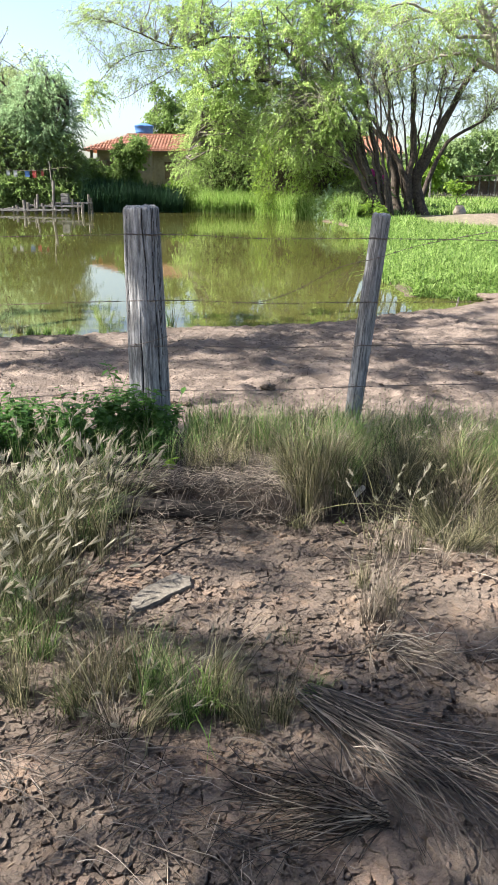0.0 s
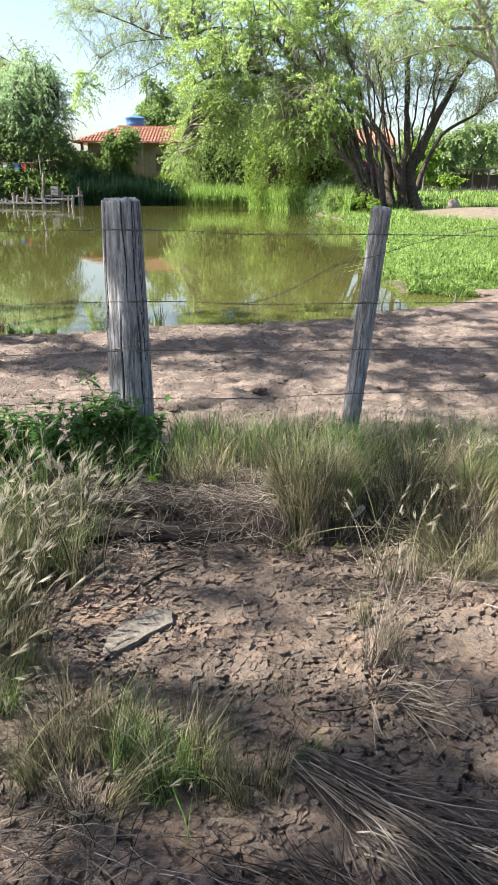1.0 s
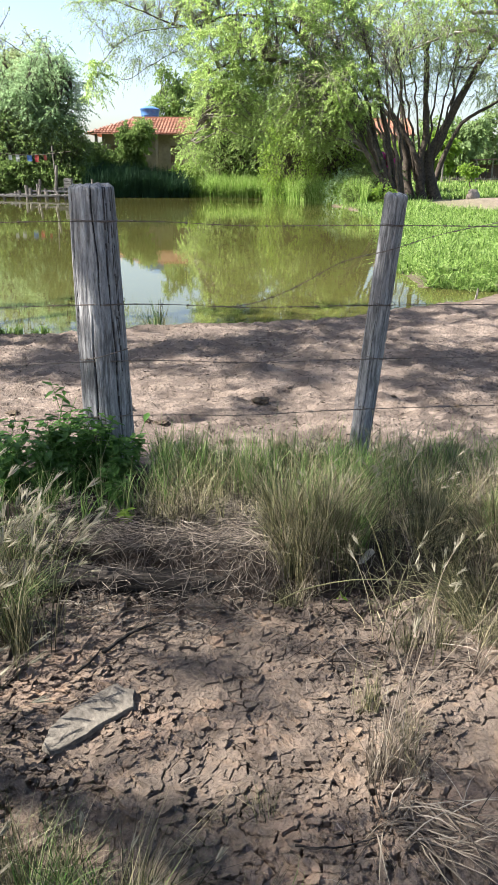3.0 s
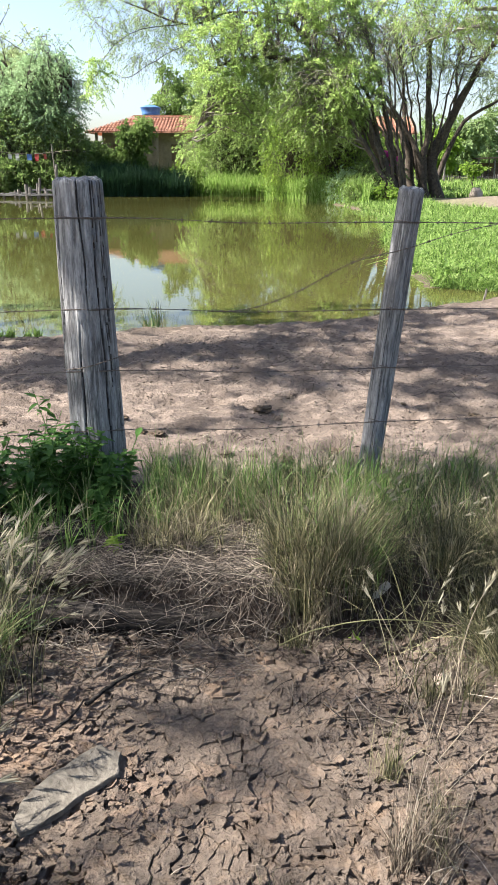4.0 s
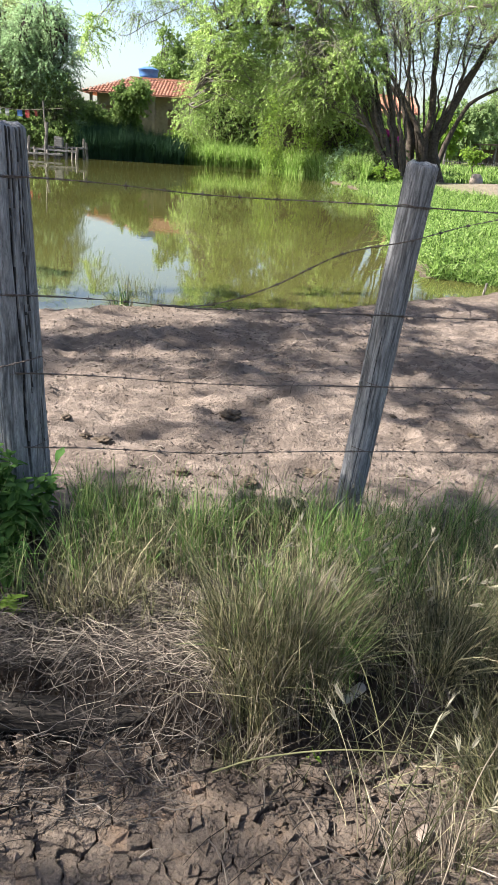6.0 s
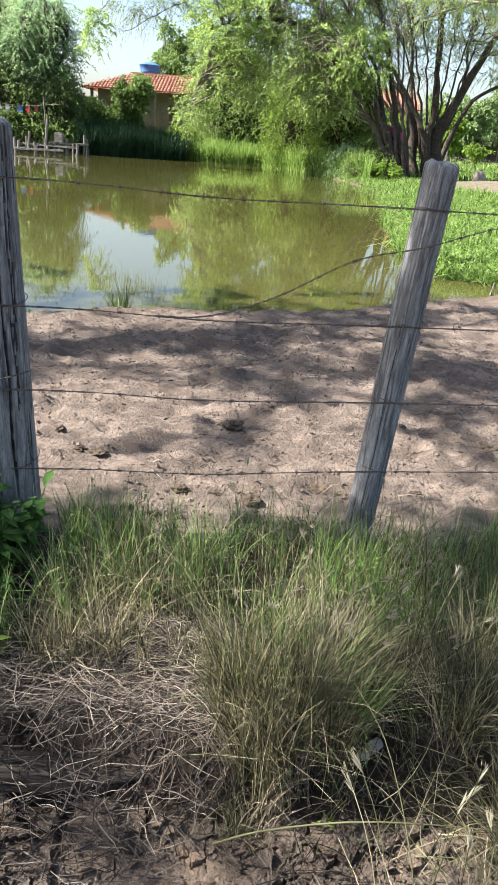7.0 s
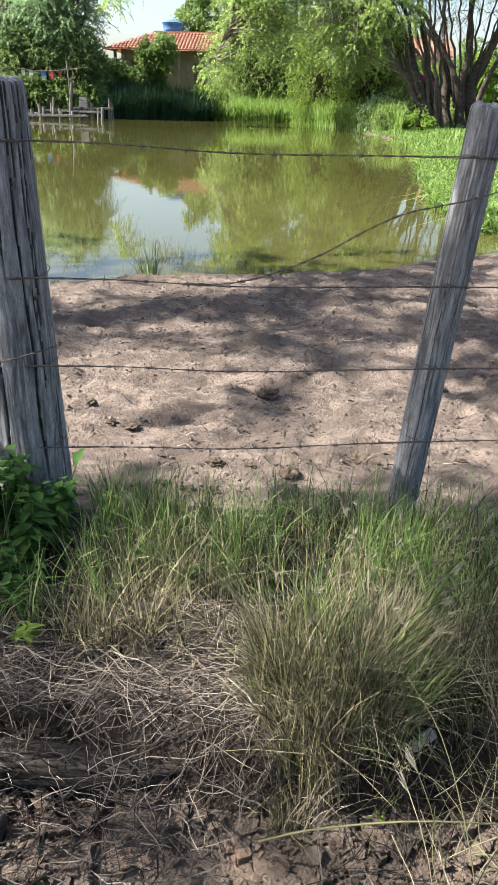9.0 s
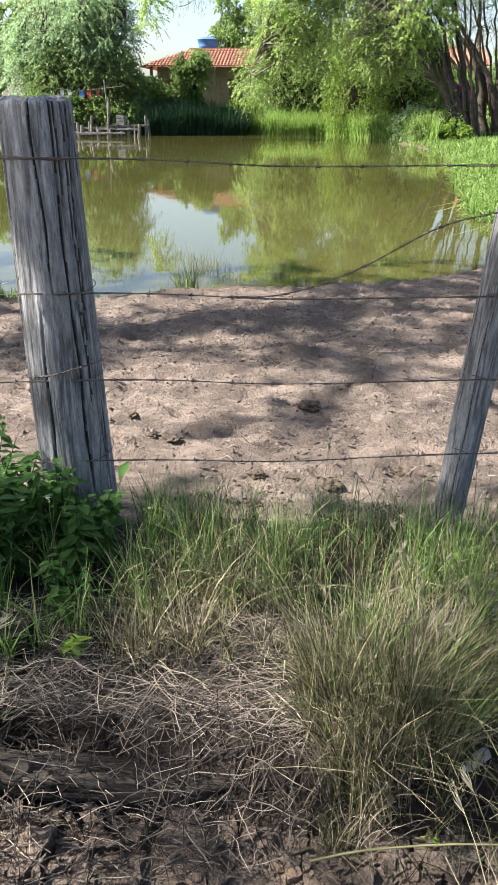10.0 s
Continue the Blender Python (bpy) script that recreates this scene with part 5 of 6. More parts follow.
stuff("straw_heap", "matted grey dry straw overhanging the bank edge", "straw", tangle(3600, (-0.85, 0.14), (3.84, 4.2), (0.12, 0.185), 0.11, 0.0015), tangle(150, (-0.9, 0.1), (3.82, 3.9), (0.12, 0.165), 0.13, 0.0017, 0.25), mat=BLADE_GREY)
# hollow below the overhang: its shade is in the straw's dark tints
stuff("straw_heap", "straw hanging in the hollow under the bank, coloured dark for its shade", "straw", tangle(520, (-0.9, 0.15), (3.72, 3.86), (0.0, 0.13), 0.12, 0.0018, 0.7), mat=STRAW_SHADED)
stuff("straw_heap", "roots and straw strewn below the bank, coloured dark for shade", "straw", tangle(420, (-0.95, 0.05), (3.5, 3.76), (0.0, 0.05), 0.13, 0.002, 0.35), tangle(160, (-0.95, 0.1), (3.66, 3.76), (0.02, 0.11), 0.14, 0.002, 0.9), mat=STRAW_SHADED)
stuff("straw_heap", "pale dry straw strewn over the bank edge", "straw", tangle(260, (-0.8, 0.17), (3.86, 4.18), (0.16, 0.2), 0.13, 0.0016), tangle(34, (-0.85, 0.1), (3.72, 3.9), (0.06, 0.16), 0.16, 0.002, 0.5), tangle(60, (-0.85, 0.1), (3.6, 3.75), (0.01, 0.05), 0.1, 0.002), mat=BLADE_DRY)
stuff("root_tangle", "roots and stalks hanging over the bank edge, coloured dark for shade", "roots", lying(140, -0.2, 3.8, 0.5, 0.06, 0.06, -60, 90, 0.006, 0.04, 0.0022), lying(300, 0.6, 3.84, 0.5, 0.12, 0.12, -60, 90, 0.006, 0.04, 0.003), mat=STRAW_SHADED)
stuff("flattened_straw", "sheaf of flattened grey straw lying on the mud", "straw", lying(120, 0.15, 2.5, 0.06, 0.05, 0.55, -42, 10, 0.014, 0.035, 0.004), lying(130, 0.42, 2.26, 0.2, 0.09, 0.3, -38, 18, 0.014, 0.04, 0.0036), lying(90, 0.72, 2.05, 0.2, 0.1, 0.25, -30, 26, 0.014, 0.03, 0.0036), mat=STRAW_SHADED)
stuff("flattened_straw", "fan of pale flattened straw lying on the mud", "straw", lying(130, 0.27, 2.06, 0.04, 0.03, 0.3, 172, 20, 0.014, 0.03, 0.0042), lying(60, 0.15, 2.12, 0.16, 0.08, 0.25, 165, 30, 0.014, 0.02, 0.004), mat=BLADE_GREY)
stuff("flattened_straw", "reddish straw scraps beside a dry tuft", "straw", lying(90, 0.45, 2.78, 0.14, 0.08, 0.2, -20, 60, 0.014, 0.015), mat=BLADE_DRY)
stuff("flattened_straw", "pale straw lying beneath the grass tuft", "straw", lying(130, -0.55, 2.2, 0.3, 0.12, 0.2, 10, 50, 0.014, 0.03, 0.0026), lying(90, -0.2, 2.0, 0.3, 0.12, 0.2, -20, 60, 0.014, 0.02, 0.0026), lying(60, 0.9, 2.75, 0.3, 0.15, 0.25, -10, 50, 0.014, 0.03), mat=BLADE_GREY)
stuff("straw_litter", "scattered dry stalks on the cracked mud", "straw", lying(150, 0.2, 2.9, 1.2, 0.8, 0.1, 0, 100, 0.014, 0.006, 0.0025), lying(90, 0.3, 2.0, 1.0, 0.6, 0.14, 0, 100, 0.014, 0.01, 0.003), lying(160, 0.8, 3.5, 0.7, 0.2, 0.2, 0, 100, 0.014, 0.03, 0.003), mat=BLADE_GREY)
stuff("straw_litter", "dull green stalks lying below the bank", "straw", lying(140, 0.62, 3.72, 0.28, 0.1, 0.22, 0, 100, 0.02, 0.05, 0.0022), mat=BLADE_OLIVE)


# ---- weeds round the thick post ----
def weed(x, y, h, n_leaf, mat, size, lean=(0, 0)):
    z = float(ground_z(x, y))
    top = thing("weed", pose(x, y, z), "leafy green weed growing round the fence post", "plant", "weeds by the post")
    k = 9
    stems, C, D, W = [], [], [], []
    for _ in range(4):
        a = rng.uniform(0, 2 * np.pi)
        hh = h * rng.uniform(0.6, 1.1)
        tip = np.array([math.cos(a) * 0.3 * hh + lean[0] * hh, math.sin(a) * 0.3 * hh + lean[1] * hh, hh])
        s = np.linspace(0, 1, k)
        p = tip[None] * s[:, None]
        p[:, :2] *= s[:, None] ** 0.5
        stems.append(tubes(p[None], (0.0028 * (1 - 0.6 * s))[None], 4))
        for j in range(n_leaf):
            u = rng.uniform(0.2, 1)
            C.append(np.array([np.interp(u, s, p[:, i]) for i in range(3)]))
            b = rng.uniform(0, 2 * np.pi)
            D.append([math.cos(b), math.sin(b), rng.uniform(-0.25, 0.45)])
            W.append(size * rng.uniform(0.6, 1.25))
    hung("stalk", mesh_from("stalk", *joined(*stems), mat), top)
    C, D, W = np.array(C), np.array(D), np.array(W)
    D /= np.linalg.norm(D, axis=1, keepdims=True)
    S = np.cross(D, [0, 0, 1.0])
    S /= np.linalg.norm(S, axis=1, keepdims=True)
    N = np.cross(S, D)
    prof = [(0, 0.03), (0.3, 0.24), (0.6, 0.2), (1, 0.01)]
    V = np.zeros((len(C), 4, 3, 3))
    for j, (u, w) in enumerate(prof):
        mid = C + D * (W * u)[:, None] - N * (W * 0.25 * u * u)[:, None]
        V[:, j, 1] = mid
        V[:, j, 0] = mid - S * (W * w)[:, None] + N * (W * 0.06)[:, None]
        V[:, j, 2] = mid + S * (W * w)[:, None] + N * (W * 0.06)[:, None]
    base = (np.arange(len(C)) * 12)[:, None, None] + (np.arange(3) * 3)[None, :, None] + np.arange(2)[None, None]
    F = np.stack([base, base + 1, base + 4, base + 3], -1).reshape(-1, 4)
    hung("foliage", mesh_from("foliage", V.reshape(-1, 3), F, mat, True), top)["kind"] = "stuff"


for _ in range(78):
    x = rng.uniform(-1.9, -0.46)
    y = 4.2 + rng.uniform(0, 0.42) + 0.08 * (x + 0.6)
    if math.hypot(x + 0.632, y - 4.63) > 0.16:
        weed(x, y, rng.uniform(0.16, 0.31), 14, LEAF_WEED, 0.052)
for x, y, h in ((-0.74, 4.47, 0.4), (-0.82, 4.44, 0.36), (-0.62, 4.44, 0.3), (-0.72, 4.36, 0.3), (-0.5, 4.4, 0.24)):
    weed(x, y, h, 18, LEAF_WEED, 0.05)
weed(-0.5, 4.14, 0.17, 12, LEAF_WEED, 0.042)
weed(-0.45, 4.02, 0.1, 7, LEAF_VINE, 0.034)
weed(0.36, 3.72, 0.045, 1, LEAF_VINE, 0.024)
n = 1800
r = strip(n, -2.4, -0.45, 3.95, 4.5)
stuff("fence_grass", "green grass growing among the weeds", "grass", blades(r, rng.uniform(0.12, 0.3, n), rng.uniform(0.003, 0.006, n), 0.4, 0.3, 4), mat=BLADE_GREEN)


# ---- log, slab, dung, clods ----
def log():
    p = smooth_path([(-1.1, 3.8, 0.06), (-0.85, 3.77, 0.066), (-0.6, 3.76, 0.06), (-0.3, 3.77, 0.05), (-0.02, 3.79, 0.04)], 24)
    seg = 28
    o = np.array([-0.4, 3.85, 0.0])
    r = np.linspace(0.06, 0.042, 24)
    r[-5:] *= np.array([0.97, 0.9, 0.8, 0.62, 0.3])
    v, f = tubes(p[None], r[None], seg)
    c = np.repeat(p, seg, 0)
    k = np.array([1 + 0.3 * noise.noise(Vector((q[0] * 7, (q[1] - 3.8) * 18, q[2] * 18))) + 0.25 * noise.noise(Vector((q[0] * 3, (q[1] - 3.8) * 45, q[2] * 45))) for q in v])
    v = c + (v - c) * k[:, None]
    v2 = np.concatenate([v, p[:1], p[-1:]])
    i = np.arange(seg)
    caps = np.concatenate([np.stack([np.full(seg, len(v)), (i + 1) % seg, i, i], 1)[:, :4], np.stack([np.full(seg, len(v) + 1), 23 * seg + i, 23 * seg + (i + 1) % seg, 23 * seg + (i + 1) % seg], 1)])
    bm = bmesh.new()
    vs = [bm.verts.new(q - o) for q in v2]
    for q in f:
        bm.faces.new([vs[a] for a in q])
    for q in caps:
        bm.faces.new([vs[a] for a in q[:3]])
    tagged(part("fallen_log", bm, LOG, smooth=True, at=Matrix.Translation(o)), "rotten grey-brown log along the bank under straw, colour darkened for shade", "log")


log()


def stone_slab():
    outline = [(-0.245, -0.045), (-0.235, -0.075), (-0.19, -0.088), (-0.08, -0.075), (0.05, -0.05), (0.2, -0.035), (0.252, 0.03), (0.21, 0.092), (0.12, 0.085), (0.0, 0.06), (-0.12, 0.035), (-0.2, -0.01)]
    bm = bmesh.new()
    rings = []
    for z, k in ((-0.015, 1.02), (0.013, 1.0), (0.019, 0.97), (0.019, 0.7), (0.02, 0.35)):
        ring = []
        for i in range(48):
            u = i / 4
            a, b = outline[int(u) % 12], outline[(int(u) + 1) % 12]
            q = Vector(a).lerp(Vector(b), u % 1) * k
            q *= 1 + 0.11 * noise.noise(Vector((q.x * 26, q.y * 26, 2)))
            ring.append(bm.verts.new((q.x, q.y, z + 0.006 * noise.noise(Vector((q.x * 14, q.y * 30, 5))))))
        rings.append(ring)
    for p, q in zip(rings, rings[1:]):
        for i in range(48):
            bm.faces.new((p[i], p[(i + 1) % 48], q[(i + 1) % 48], q[i]))
    bm.faces.new(rings[-1])
    tagged(part("flat_stone", bm, SLAB, smooth=False, at=pose(-0.39, 3.115, 0.008, 0, 0, 34) @ Matrix.Diagonal((0.58, 0.92, 0.42, 1))), "flat pale grey stone slab lying on cracked mud", "stone")


stone_slab()


def chunk(name, label, category, at, size, mat, seed, turn=(0, 0, 0)):
    """A broken, angular lump: a rough box with its corners knocked about."""
    bm = bmesh.new()
    box(bm, (0, 0, 0), size, min(size) * 0.18)
    bmesh.ops.subdivide_edges(bm, edges=bm.edges[:], cuts=2, use_grid_fill=True)
    for v in bm.verts:
        v.co *= 1 + 0.22 * noise.noise(v.co * 30 + Vector((seed, 0, 0)))
    tagged(part(name, bm, mat, at=pose(*at, *turn)), label, category)


chunk("broken_stone", "pale broken stone standing in the bank grass", "stone", (0.44, 3.82, 0.13), (0.022, 0.02, 0.085), STONE, 2, (10, 42, 20))
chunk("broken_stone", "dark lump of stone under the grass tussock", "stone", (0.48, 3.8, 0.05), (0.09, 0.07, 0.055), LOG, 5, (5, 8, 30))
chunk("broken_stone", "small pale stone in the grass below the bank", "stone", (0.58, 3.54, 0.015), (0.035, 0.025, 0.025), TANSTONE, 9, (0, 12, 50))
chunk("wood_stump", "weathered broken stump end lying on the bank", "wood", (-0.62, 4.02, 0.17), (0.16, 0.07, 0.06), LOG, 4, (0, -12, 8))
for label, pts, r in (("bent root lying on the cracked mud", [(-0.41, 3.4, 0.012), (-0.36, 3.47, 0.02), (-0.31, 3.52, 0.022), (-0.26, 3.56, 0.016)], 0.007),
                      ("crooked twig lying on the cracked mud", [(-0.47, 3.3, 0.01), (-0.43, 3.36, 0.018), (-0.42, 3.42, 0.012)], 0.005),
                      ("thin stick lying across the mud", [(0.16, 2.72, 0.012), (0.25, 2.71, 0.02), (0.36, 2.75, 0.016)], 0.003)):
    path = smooth_path(pts, 12, 0.0015)
    o = np.array(pts[0])
    tagged(hung("stick", mesh_from("stick", *tubes((path - o)[None], np.linspace(r, r * 0.5, 12)[None], 6), LOG, True), at=Matrix.Translation(o)), label, "stick")


def dung(x, y, size, k):
    bm = bmesh.new()
    bmesh.ops.create_icosphere(bm, subdivisions=4, radius=1)
    rnd = random.Random(k)
    size *= 0.66
    sx, sy = size * rnd.uniform(0.8, 1.2), size * rnd.uniform(0.6, 0.95)
    for v in bm.verts:
        p = v.co.copy()
        q = 1 + 0.75 * noise.noise(p * 1.6 + Vector((k * 3.3, 0, 0))) + 0.35 * noise.noise(p * 4.2 + Vector((0, k * 2.1, 0))) + 0.2 * noise.noise(p * 9 + Vector((0, 0, k)))
        v.co = Vector((p.x * sx * q, p.y * sy * q, p.z * size * 0.42 * q + size * 0.12))
    tagged(part("dung", bm, DUNG, smooth=True, at=pose(x, y, float(ground_z(x, y)))), "dry brown dung lump on the sand", "dung", "dung on the sand")


for k, (x, y, s) in enumerate([(0.06, 5.89, 0.07), (-0.72, 5.66, 0.04), (-0.51, 5.49, 0.055), (-0.6, 5.52, 0.04), (-0.12, 5.19, 0.05), (0.01, 5.18, 0.03), (0.44, 5.36, 0.06), (0.5, 5.3, 0.045), (1.18, 6.23, 0.045), (1.26, 5.83, 0.055),
                               (-0.2, 4.98, 0.035), (-0.12, 4.98, 0.04), (0.16, 5.12, 0.05), (0.18, 5.2, 0.035), (-0.38, 4.96, 0.025), (0.83, 5.35, 0.035), (-0.3, 5.0, 0.03), (0.9, 6.1, 0.03), (1.75, 6.5, 0.05), (-1.4, 5.6, 0.05)]):
    dung(x, y, s, k)


def clods(n, x0, x1, y0, y1, smin, smax):
    x, y = rng.uniform(x0, x1, n), rng.uniform(y0, y1, n)
    base = np.array([(1, 0, 0), (0, 1, 0), (-1, 0, 0), (0, -1, 0), (0, 0, 0.7), (0, 0, -0.5)])
    tri = np.array([(0, 1, 4), (1, 2, 4), (2, 3, 4), (3, 0, 4), (1, 0, 5), (2, 1, 5), (3, 2, 5), (0, 3, 5)])
    s = rng.uniform(0, 1, n) ** 3 * (smax - smin) + smin
    V = base[None] * s[:, None, None] * rng.uniform(0.6, 1.3, (n, 6, 3)) + (rooted(x, y, 0.0) + np.stack([0 * x, 0 * x, 0.017 * (y < 3.7)], 1))[:, None]
    return V.reshape(-1, 3), (tri[None] + (np.arange(n) * 6)[:, None, None]).reshape(-1, 3)


for args in ((12000, -3.0, 3.5, 4.9, 9.2, 0.003, 0.015), (6000, -1.2, 1.4, 1.6, 3.75, 0.0025, 0.013)):
    v, f = clods(*args)
    tagged(hung("dirt_clods", mesh_from("dirt_clods", v, f, CLOD)), "small crumbs of dry earth scattered on the ground", "dirt", kind="stuff")

n = 26000
x, y = rng.uniform(-3.2, 3.6, n), 4.85 + 4.6 * rng.uniform(0, 1, n)
keep = (shore_distance(x, y) > 0.05) & (value_noise(x, y, 1.6, 31) + rng.uniform(-0.5, 0.5, n) > -0.1)
r = rooted(x[keep], y[keep], -0.004)
D = rng.normal(0, 1, r.shape) * np.array([1, 1, 0.12])
stuff("leaf_litter", "dark scraps of leaf and twig scattered on the sand", "litter", leaves(r, D, 0.008 + 0.035 * rng.uniform(0, 1, len(r)) ** 3, rng.uniform(0.003, 0.012, len(r))), mat=LITTER)
stuff("leaf_litter", "dry stalks scattered on the sand", "litter", lying(420, 0.2, 6.6, 3.0, 1.9, 0.13, 0, 60, 0.004, 0.006, 0.004), mat=BLADE_GREY)


# ---- long single stems ----
def stem(name, label, pts, r, mat, head=0):
    top = thing(name, pose(*pts[0]), label, "grass stem", "long stems")
    o = np.array(pts[0])
    p = smooth_path(pts, 14)
    hung("stalk", mesh_from("stalk", *tubes((p - o)[None], np.linspace(r, r * 0.4, 14)[None], 5), mat, True), top)
    if head:
        d = p[-1] - p[-3]
        C = np.repeat((p[-1] - o)[None], head, 0) - d[None] * rng.uniform(0, 1, (head, 1))
        hung("seed_head", mesh_from("seed_head", *leaves(C, d[None] / np.linalg.norm(d) + rng.normal(0, 0.22, (head, 3)), rng.uniform(0.025, 0.05, head), 0.004), HEAD), top)


stem("grass_stem", "tall pale bent grass stem", [(0.5, 3.45, 0.0), (0.47, 3.5, 0.2), (0.42, 3.6, 0.36), (0.36, 3.68, 0.43)], 0.0015, BLADE_OLIVE)
stem("grass_stem", "tall pale grass stem with a seed head", [(0.52, 3.3, 0.0), (0.56, 3.34, 0.15), (0.6, 3.4, 0.3), (0.66, 3.45, 0.4)], 0.0018, BLADE_DRY, 22)
stem("grass_stem", "slanting pale grass stem with a seed head", [(0.48, 3.2, 0.0), (0.62, 3.3, 0.1), (0.78, 3.42, 0.2), (0.92, 3.55, 0.3)], 0.0018, BLADE_DRY, 26)
stem("grass_stem", "thin upright grass stem with a seed head", [(0.45, 3.15, 0.0), (0.46, 3.15, 0.15), (0.49, 3.17, 0.3)], 0.0016, BLADE_DRY, 18)
stem("grass_stem", "long arching green blade on the bank edge", [(0.12, 3.62, 0.06), (0.22, 3.6, 0.13), (0.4, 3.6, 0.17), (0.62, 3.63, 0.14), (0.75, 3.66, 0.09)], 0.0026, BLADE_OLIVE)
stem("grass_stem", "pale straw leaning across the bank edge", [(0.5, 3.32, 0.02), (0.46, 3.45, 0.12), (0.4, 3.6, 0.2)], 0.0018, BLADE_DRY)

n = 13000
x, y = rng.uniform(-1.0, 1.2, n), rng.uniform(1.75, 3.72, n)
keep = value_noise(x, y, 2.6, 51) + rng.uniform(-0.6, 0.6, n) > 0.0
x, y = x[keep], y[keep]
n, s = len(x), 0.004 + 0.016 * rng.uniform(0, 1, len(x)) ** 2
a = rng.uniform(0, 2 * np.pi, n)[:, None] + np.array([0, 1.3, 2.6, 3.9, 5.1])[None] + rng.normal(0, 0.2, (n, 5))
rad = s[:, None] * rng.uniform(0.7, 1.2, (n, 5))
up = rng.normal(0, 0.35, (n, 2))
P = np.stack([x[:, None] + rad * np.cos(a), y[:, None] + rad * np.sin(a), (ground_z(x, y) + 0.021)[:, None] + 0.35 * s[:, None] + rad * (np.cos(a) * up[:, :1] + np.sin(a) * up[:, 1:])], -1)
low = P - np.array([0, 0, 0.0035])
V = np.concatenate([P, low], 1).reshape(-1, 3)
o = (np.arange(n) * 10)[:, None]
k = np.arange(5)
quads = np.stack([o + k, o + 5 + k, o + 5 + (k + 1) % 5, o + (k + 1) % 5], -1).reshape(-1, 4)
bm = bmesh.new()
vs = [bm.verts.new(v) for v in V]
for q in quads:
    bm.faces.new([vs[i] for i in q])
for i in range(n):
    bm.faces.new([vs[i * 10 + j] for j in range(5)])
tagged(part("mud_flakes", bm, PLATE), "small curled flakes of dried mud lying loose", "dirt", kind="stuff")


# ---- sprigs at the waterline ----
for cx, cy, rx, ry, n, h, mat in ((-1.0, 8.45, 0.12, 0.06, 60, 0.26, BLADE_GREEN), (-2.25, 7.98, 0.5, 0.12, 900, 0.13, BLADE_LUSH), (-1.45, 8.25, 0.22, 0.05, 60, 0.12, BLADE_GREEN), (0.2, 8.95, 0.8, 0.04, 40, 0.04, BLADE_OLIVE), (-0.93, 8.5, 0.05, 0.04, 30, 0.34, BLADE_OLIVE), (-2.6, 8.6, 0.5, 0.4, 160, 0.3, BLADE_OLIVE)):
    tuft("waterside_sprigs", "small green sprigs at the water's edge", n, cx, cy, rx, ry, h, 0.006, 0.4, mat)
tagged(part("waterside_stub", stake(bmesh.new(), 2.6, 10.62, -0.1, 0.2, 0.015, (0.15, 0)), STAKE), "short broken stub of wood at the waterline", "stick")


# ---- unseen tree behind the path, whose crown dapples the ground ----
rng = np.random.default_rng(45)
tree("shade_tree", (-9.4, 4.0, 0.0), "tall feathery tree shading the path and shore",
     [([(-9.4, 4.0, -0.1), (-9.2, 4.4, 3.0), (-8.4, 5.6, 5.6), (-7.0, 7.2, 7.4)], 0.28, 0.08), ([(-9.2, 4.4, 3.0), (-9.8, 6.4, 5.6), (-9.2, 8.6, 7.2)], 0.18, 0.06), ([(-9.0, 4.4, 4.0), (-8.0, 3.0, 6.0), (-6.6, 1.8, 7.0)], 0.16, 0.05)],
     [crown((-6.5, 6.9, 7.0), (5.6, 1.9, 1.0), 52, 8, 13, 0.42, 0.2, leaf=(0.16, 0.055), bough_r=0.012, **{"from": 0.88}),
      crown((-6.9, 8.6, 6.9), (5.0, 1.0, 1.0), 26, 8, 13, 0.42, 0.2, leaf=(0.16, 0.055), bough_r=0.012, **{"from": 0.88}),
      crown((-4.7, 6.6, 6.9), (1.7, 1.5, 0.7), 15, 8, 13, 0.42, 0.2, leaf=(0.16, 0.055), bough_r=0.012, **{"from": 0.88}),
      crown((-5.2, 4.25, 6.6), (0.6, 0.22, 0.5), 16, 6, 12, 0.4, 0.3, leaf=(0.17, 0.055), bough_r=0.012, **{"from": 0.9}),
      crown((-6.75, 4.0, 6.8), (0.45, 0.2, 0.3), 5, 6, 12, 0.5, 0.3, leaf=(0.19, 0.06), bough_r=0.012, **{"from": 0.9}),
      crown((-6.3, 1.5, 6.9), (0.5, 0.35, 0.3), 6, 8, 13, 0.4, 0.2, leaf=(0.16, 0.055), bough_r=0.012, **{"from": 0.88}),
      crown((-5.9, 1.95, 6.9), (2.0, 0.4, 0.5), 6, 7, 12, 0.4, 0.2, leaf=(0.15, 0.05), bough_r=0.012, **{"from": 0.88}),
      crown((-6.7, 0.85, 6.9), (4.4, 1.0, 0.9), 12, 8, 13, 0.42, 0.2, leaf=(0.16, 0.055), bough_r=0.012, **{"from": 0.88}),
      crown((-6.8, 2.7, 6.9), (4.0, 0.5, 0.5), 2, 8, 13, 0.42, 0.2, leaf=(0.16, 0.055), bough_r=0.012, **{"from": 0.88})], LEAF_WEEP, BARK)


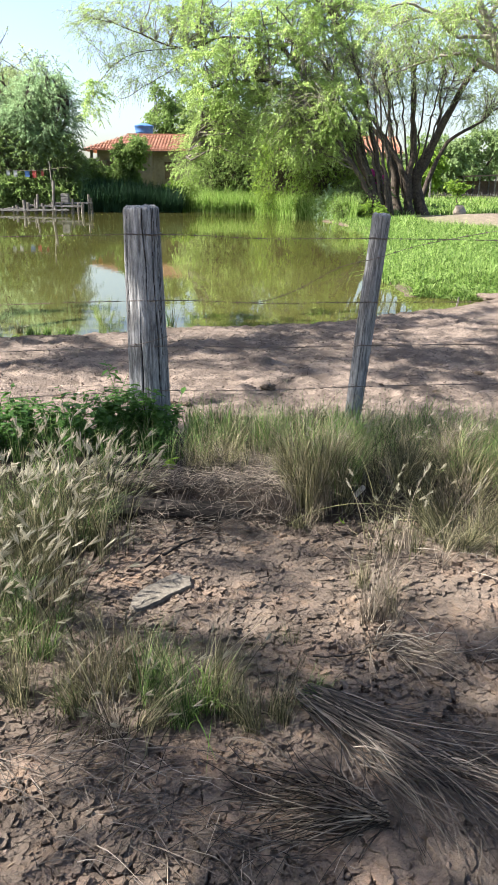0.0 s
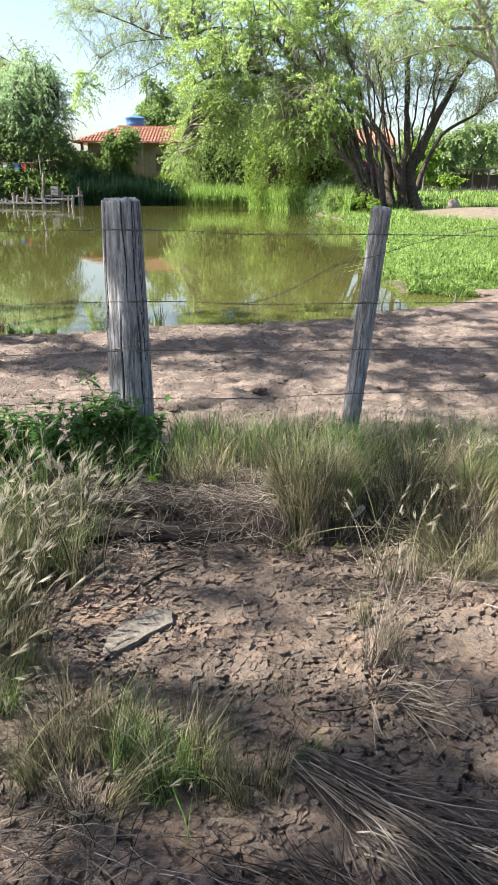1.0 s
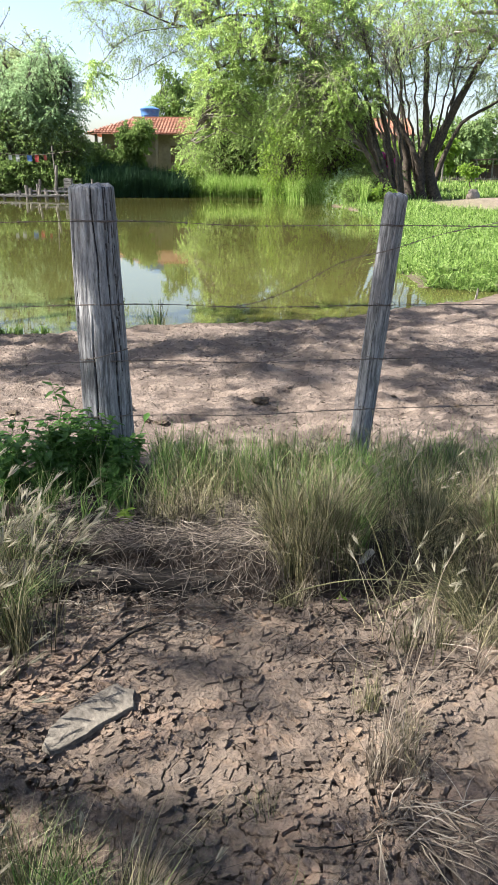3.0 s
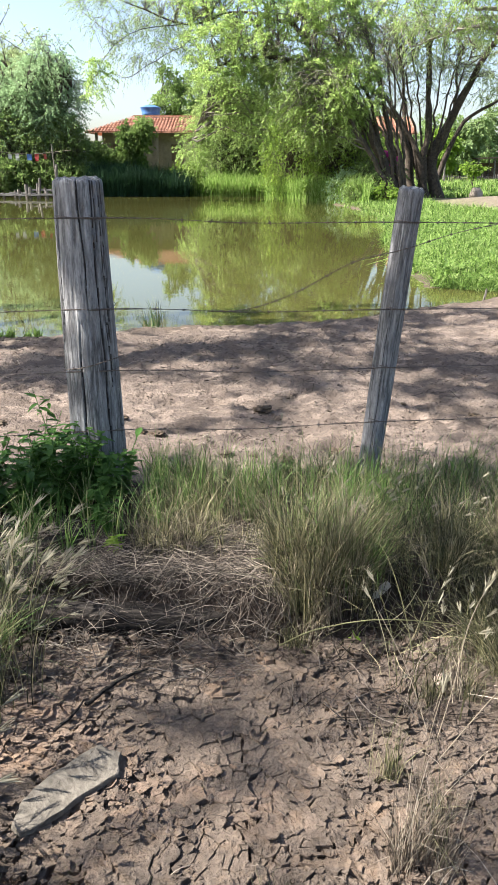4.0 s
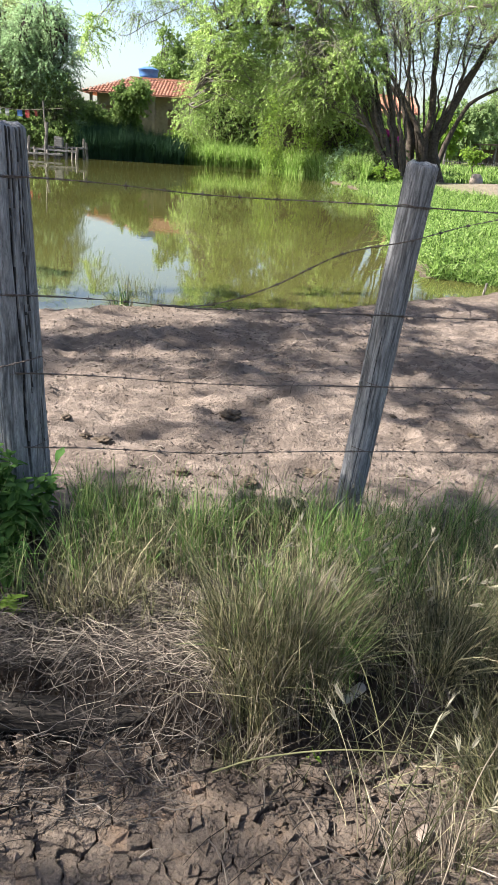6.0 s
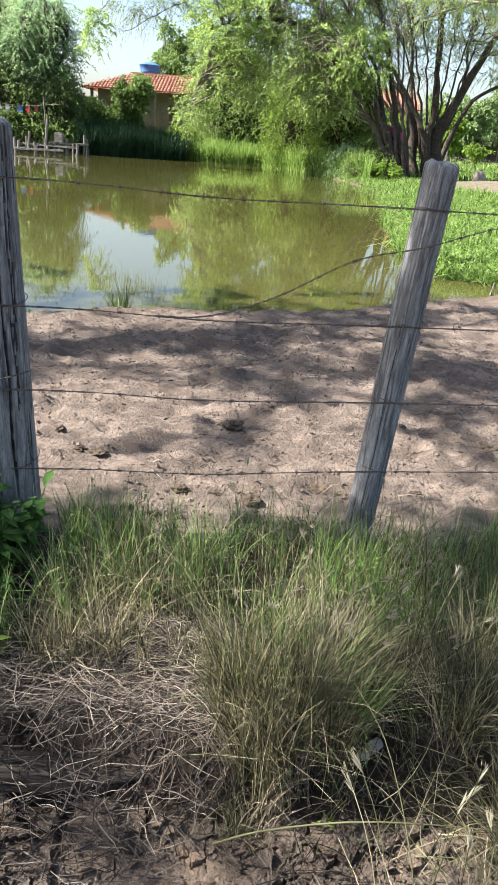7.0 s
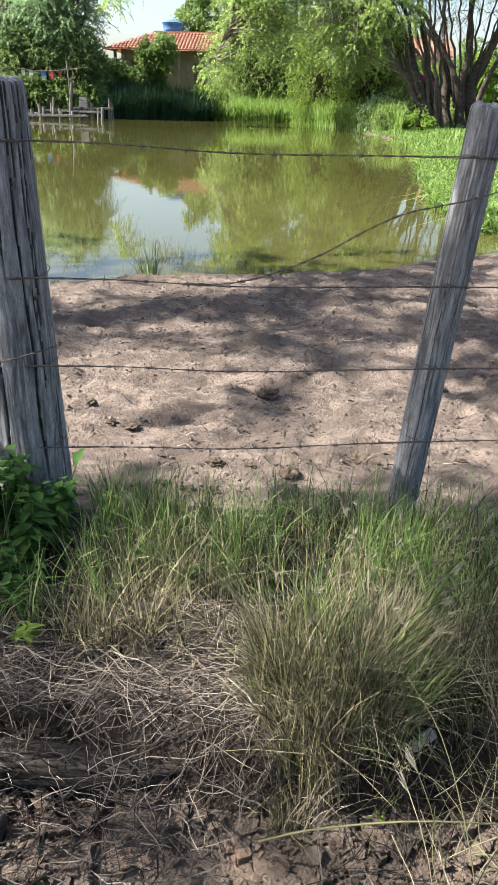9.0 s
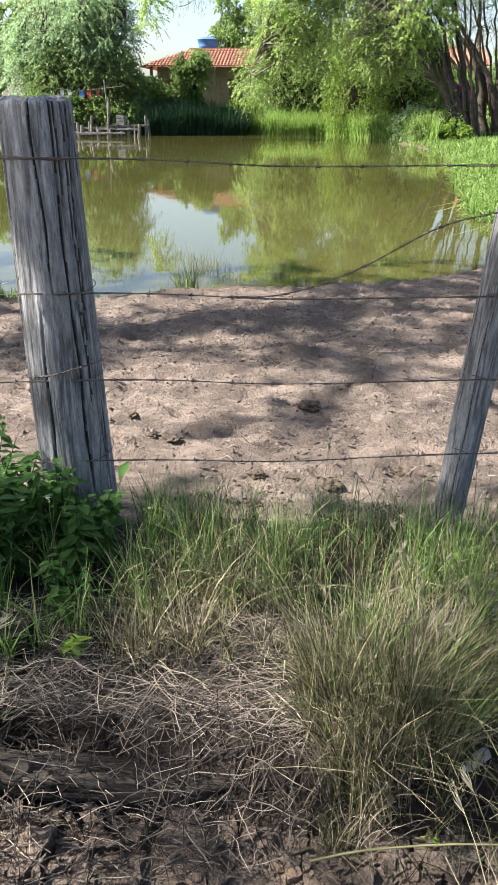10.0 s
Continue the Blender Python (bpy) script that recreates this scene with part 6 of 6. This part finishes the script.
# ---- cracked mud, plate by plate ----
def mud_plates():
    """Dried mud: large plates parted by wide cracks, each broken again by fine ones."""
    rnd = random.Random(4)
    big = [(rnd.uniform(-1.9, 2.0), rnd.uniform(1.1, 3.9)) for _ in range(900)]
    big = np.array([p for k, p in enumerate(big) if all(math.hypot(p[0] - q[0], p[1] - q[1]) > 0.06 for q in big[:k])])
    cell, seeds = {}, []
    for _ in range(24000):
        x, y = rnd.uniform(-1.15, 1.3), rnd.uniform(1.7, 3.86)
        apart = 0.025 + 0.022 * noise.noise(Vector((x * 3.2, y * 3.2, 1)))
        i, j = int(x / 0.06 + 100), int(y / 0.06)
        if y < 3.7 - 0.12 * (x < -0.1) + 0.06 * noise.noise(Vector((x * 3, 0, 4))) and all(math.hypot(x - p, y - q) > apart for a in (-1, 0, 1) for b in (-1, 0, 1) for p, q in cell.get((i + a, j + b), ())):
            cell.setdefault((i, j), []).append((x, y))
            seeds.append((x, y))
    S = np.array(seeds)
    home = np.array([int(np.argmin(np.hypot(*(big - c).T))) for c in S])
    tilts = [(rnd.gauss(0, 0.035), rnd.gauss(0, 0.035), rnd.uniform(-0.003, 0.004)) for _ in big]
    ground = bpy.data.objects["ground"]
    Z = ground_z(S[:, 0], S[:, 1])
    rest, count = [], 0
    for k, c in enumerate(S):
        d = np.hypot(*(S - c).T)
        near = np.argpartition(d, 15)[:16]
        near = near[np.argsort(d[near])][1:]
        poly = [(Vector((sx * 0.09, sy * 0.09)), 0.002) for sx, sy in ((-1, -1), (1, -1), (1, 1), (-1, 1))]
        for m in near:
            nv = Vector(S[m] - c)
            mx, my = (S[m] + c) / 2
            gap = (-0.0004 if noise.noise(Vector((mx * 23, my * 23, 2))) > -0.12 else 0.0008) if home[m] == home[k] else 0.0011 + 0.0095 * max(0, 0.1 + noise.noise(Vector((c[0] * 3.4, c[1] * 3.4, 9))))
            half = nv.length / 2 - gap
            nv.normalize()
            out = []
            for (a, _), (b, _) in zip(poly, poly[1:] + poly[:1]):
                da, db = a.dot(nv) - half, b.dot(nv) - half
                if da <= 0:
                    out.append((a, 0))
                if da * db < 0:
                    out.append((a.lerp(b, da / (da - db)), 0))
            poly = out
            if len(poly) < 3:
                break
        if len(poly) < 3:
            continue
        ring = []
        for (a, _), (b, _) in zip(poly, poly[1:] + poly[:1]):
            steps = max(1, int((b - a).length / 0.012))
            for t in range(steps):
                ring.append(a.lerp(b, t / steps))
        rim = []
        for q in ring:
            w = Vector(((q.x + c[0]) * 26, (q.y + c[1]) * 26, 0))
            f = Vector(((q.x + c[0]) * 110, (q.y + c[1]) * 110, 5))
            rim.append(q + 0.018 * Vector((noise.noise(w), noise.noise(w + Vector((9, 9, 9))))) + 0.007 * Vector((noise.noise(f), noise.noise(f + Vector((9, 9, 9))))))
        tx, ty, tz = tilts[home[k]]
        off = Vector(c - big[home[k]])
        curl = max(0, rnd.gauss(0.0, 0.0025))
        wild = rnd.random() < 0.05 + 0.4 * max(0, noise.noise(Vector((c[0] * 2.3, c[1] * 2.3, 8))))
        up = 0.019 + tz + rnd.uniform(-0.0003, 0.0003) + (0.004 if wild else 0) + off.x * tx * 1.6 + off.y * ty * 1.6
        if rnd.random() < 0.025:
            up -= 0.006
        tilt = Vector((tx * 1.6 + rnd.gauss(0, 0.17 if wild else 0.01), ty * 1.6 + rnd.gauss(0, 0.17 if wild else 0.01)))
        n, V = len(rim), []
        for scale, dz in ((0.98, -0.02), (1.0, up - 0.0006 + curl), (0.95, up + curl), (0.5, up)):
            for q in rim:
                p = q * scale
                V.append((p.x, p.y, dz + p.dot(tilt) + 0.0022 * noise.noise(Vector(((p.x + c[0]) * 60, (p.y + c[1]) * 60, 3))) + 0.006 * noise.noise(Vector(((p.x + c[0]) * 17, (p.y + c[1]) * 17, 6)))))
        V.append((0, 0, up))
        F = []
        for lv in range(3):
            F += [(lv * n + i, lv * n + (i + 1) % n, (lv + 1) * n + (i + 1) % n, (lv + 1) * n + i) for i in range(n)]
        F += [(3 * n + i, 3 * n + (i + 1) % n, 4 * n) for i in range(n)]
        if -0.3 < c[0] < 0.5 and 3.05 < c[1] and count < 300:
            me = bpy.data.meshes.new("mud_plate")
            me.from_pydata(V, [], F)
            me.polygons.foreach_set("use_smooth", [True] * len(F))
            me.set_sharp_from_angle(angle=radians(32))
            me.materials.append(PLATE)
            hung("mud_plate", me, ground, at=pose(c[0], c[1], Z[k]))
            count += 1
        else:
            rest.append((np.array(V) + np.array([c[0], c[1], Z[k]]), F))
    V, Q, o = [], [], 0
    for v, f in rest:
        V.append(v)
        Q += [tuple(a + o for a in q) for q in f]
        o += len(v)
    me = bpy.data.meshes.new("mud_crust")
    me.from_pydata(np.concatenate(V).tolist(), [], Q)
    me.polygons.foreach_set("use_smooth", [True] * len(Q))
    me.set_sharp_from_angle(angle=radians(32))
    me.materials.append(PLATE)
    hung("mud_crust", me, ground, "dry mud cracked into small plates")["kind"] = "stuff"


mud_plates()
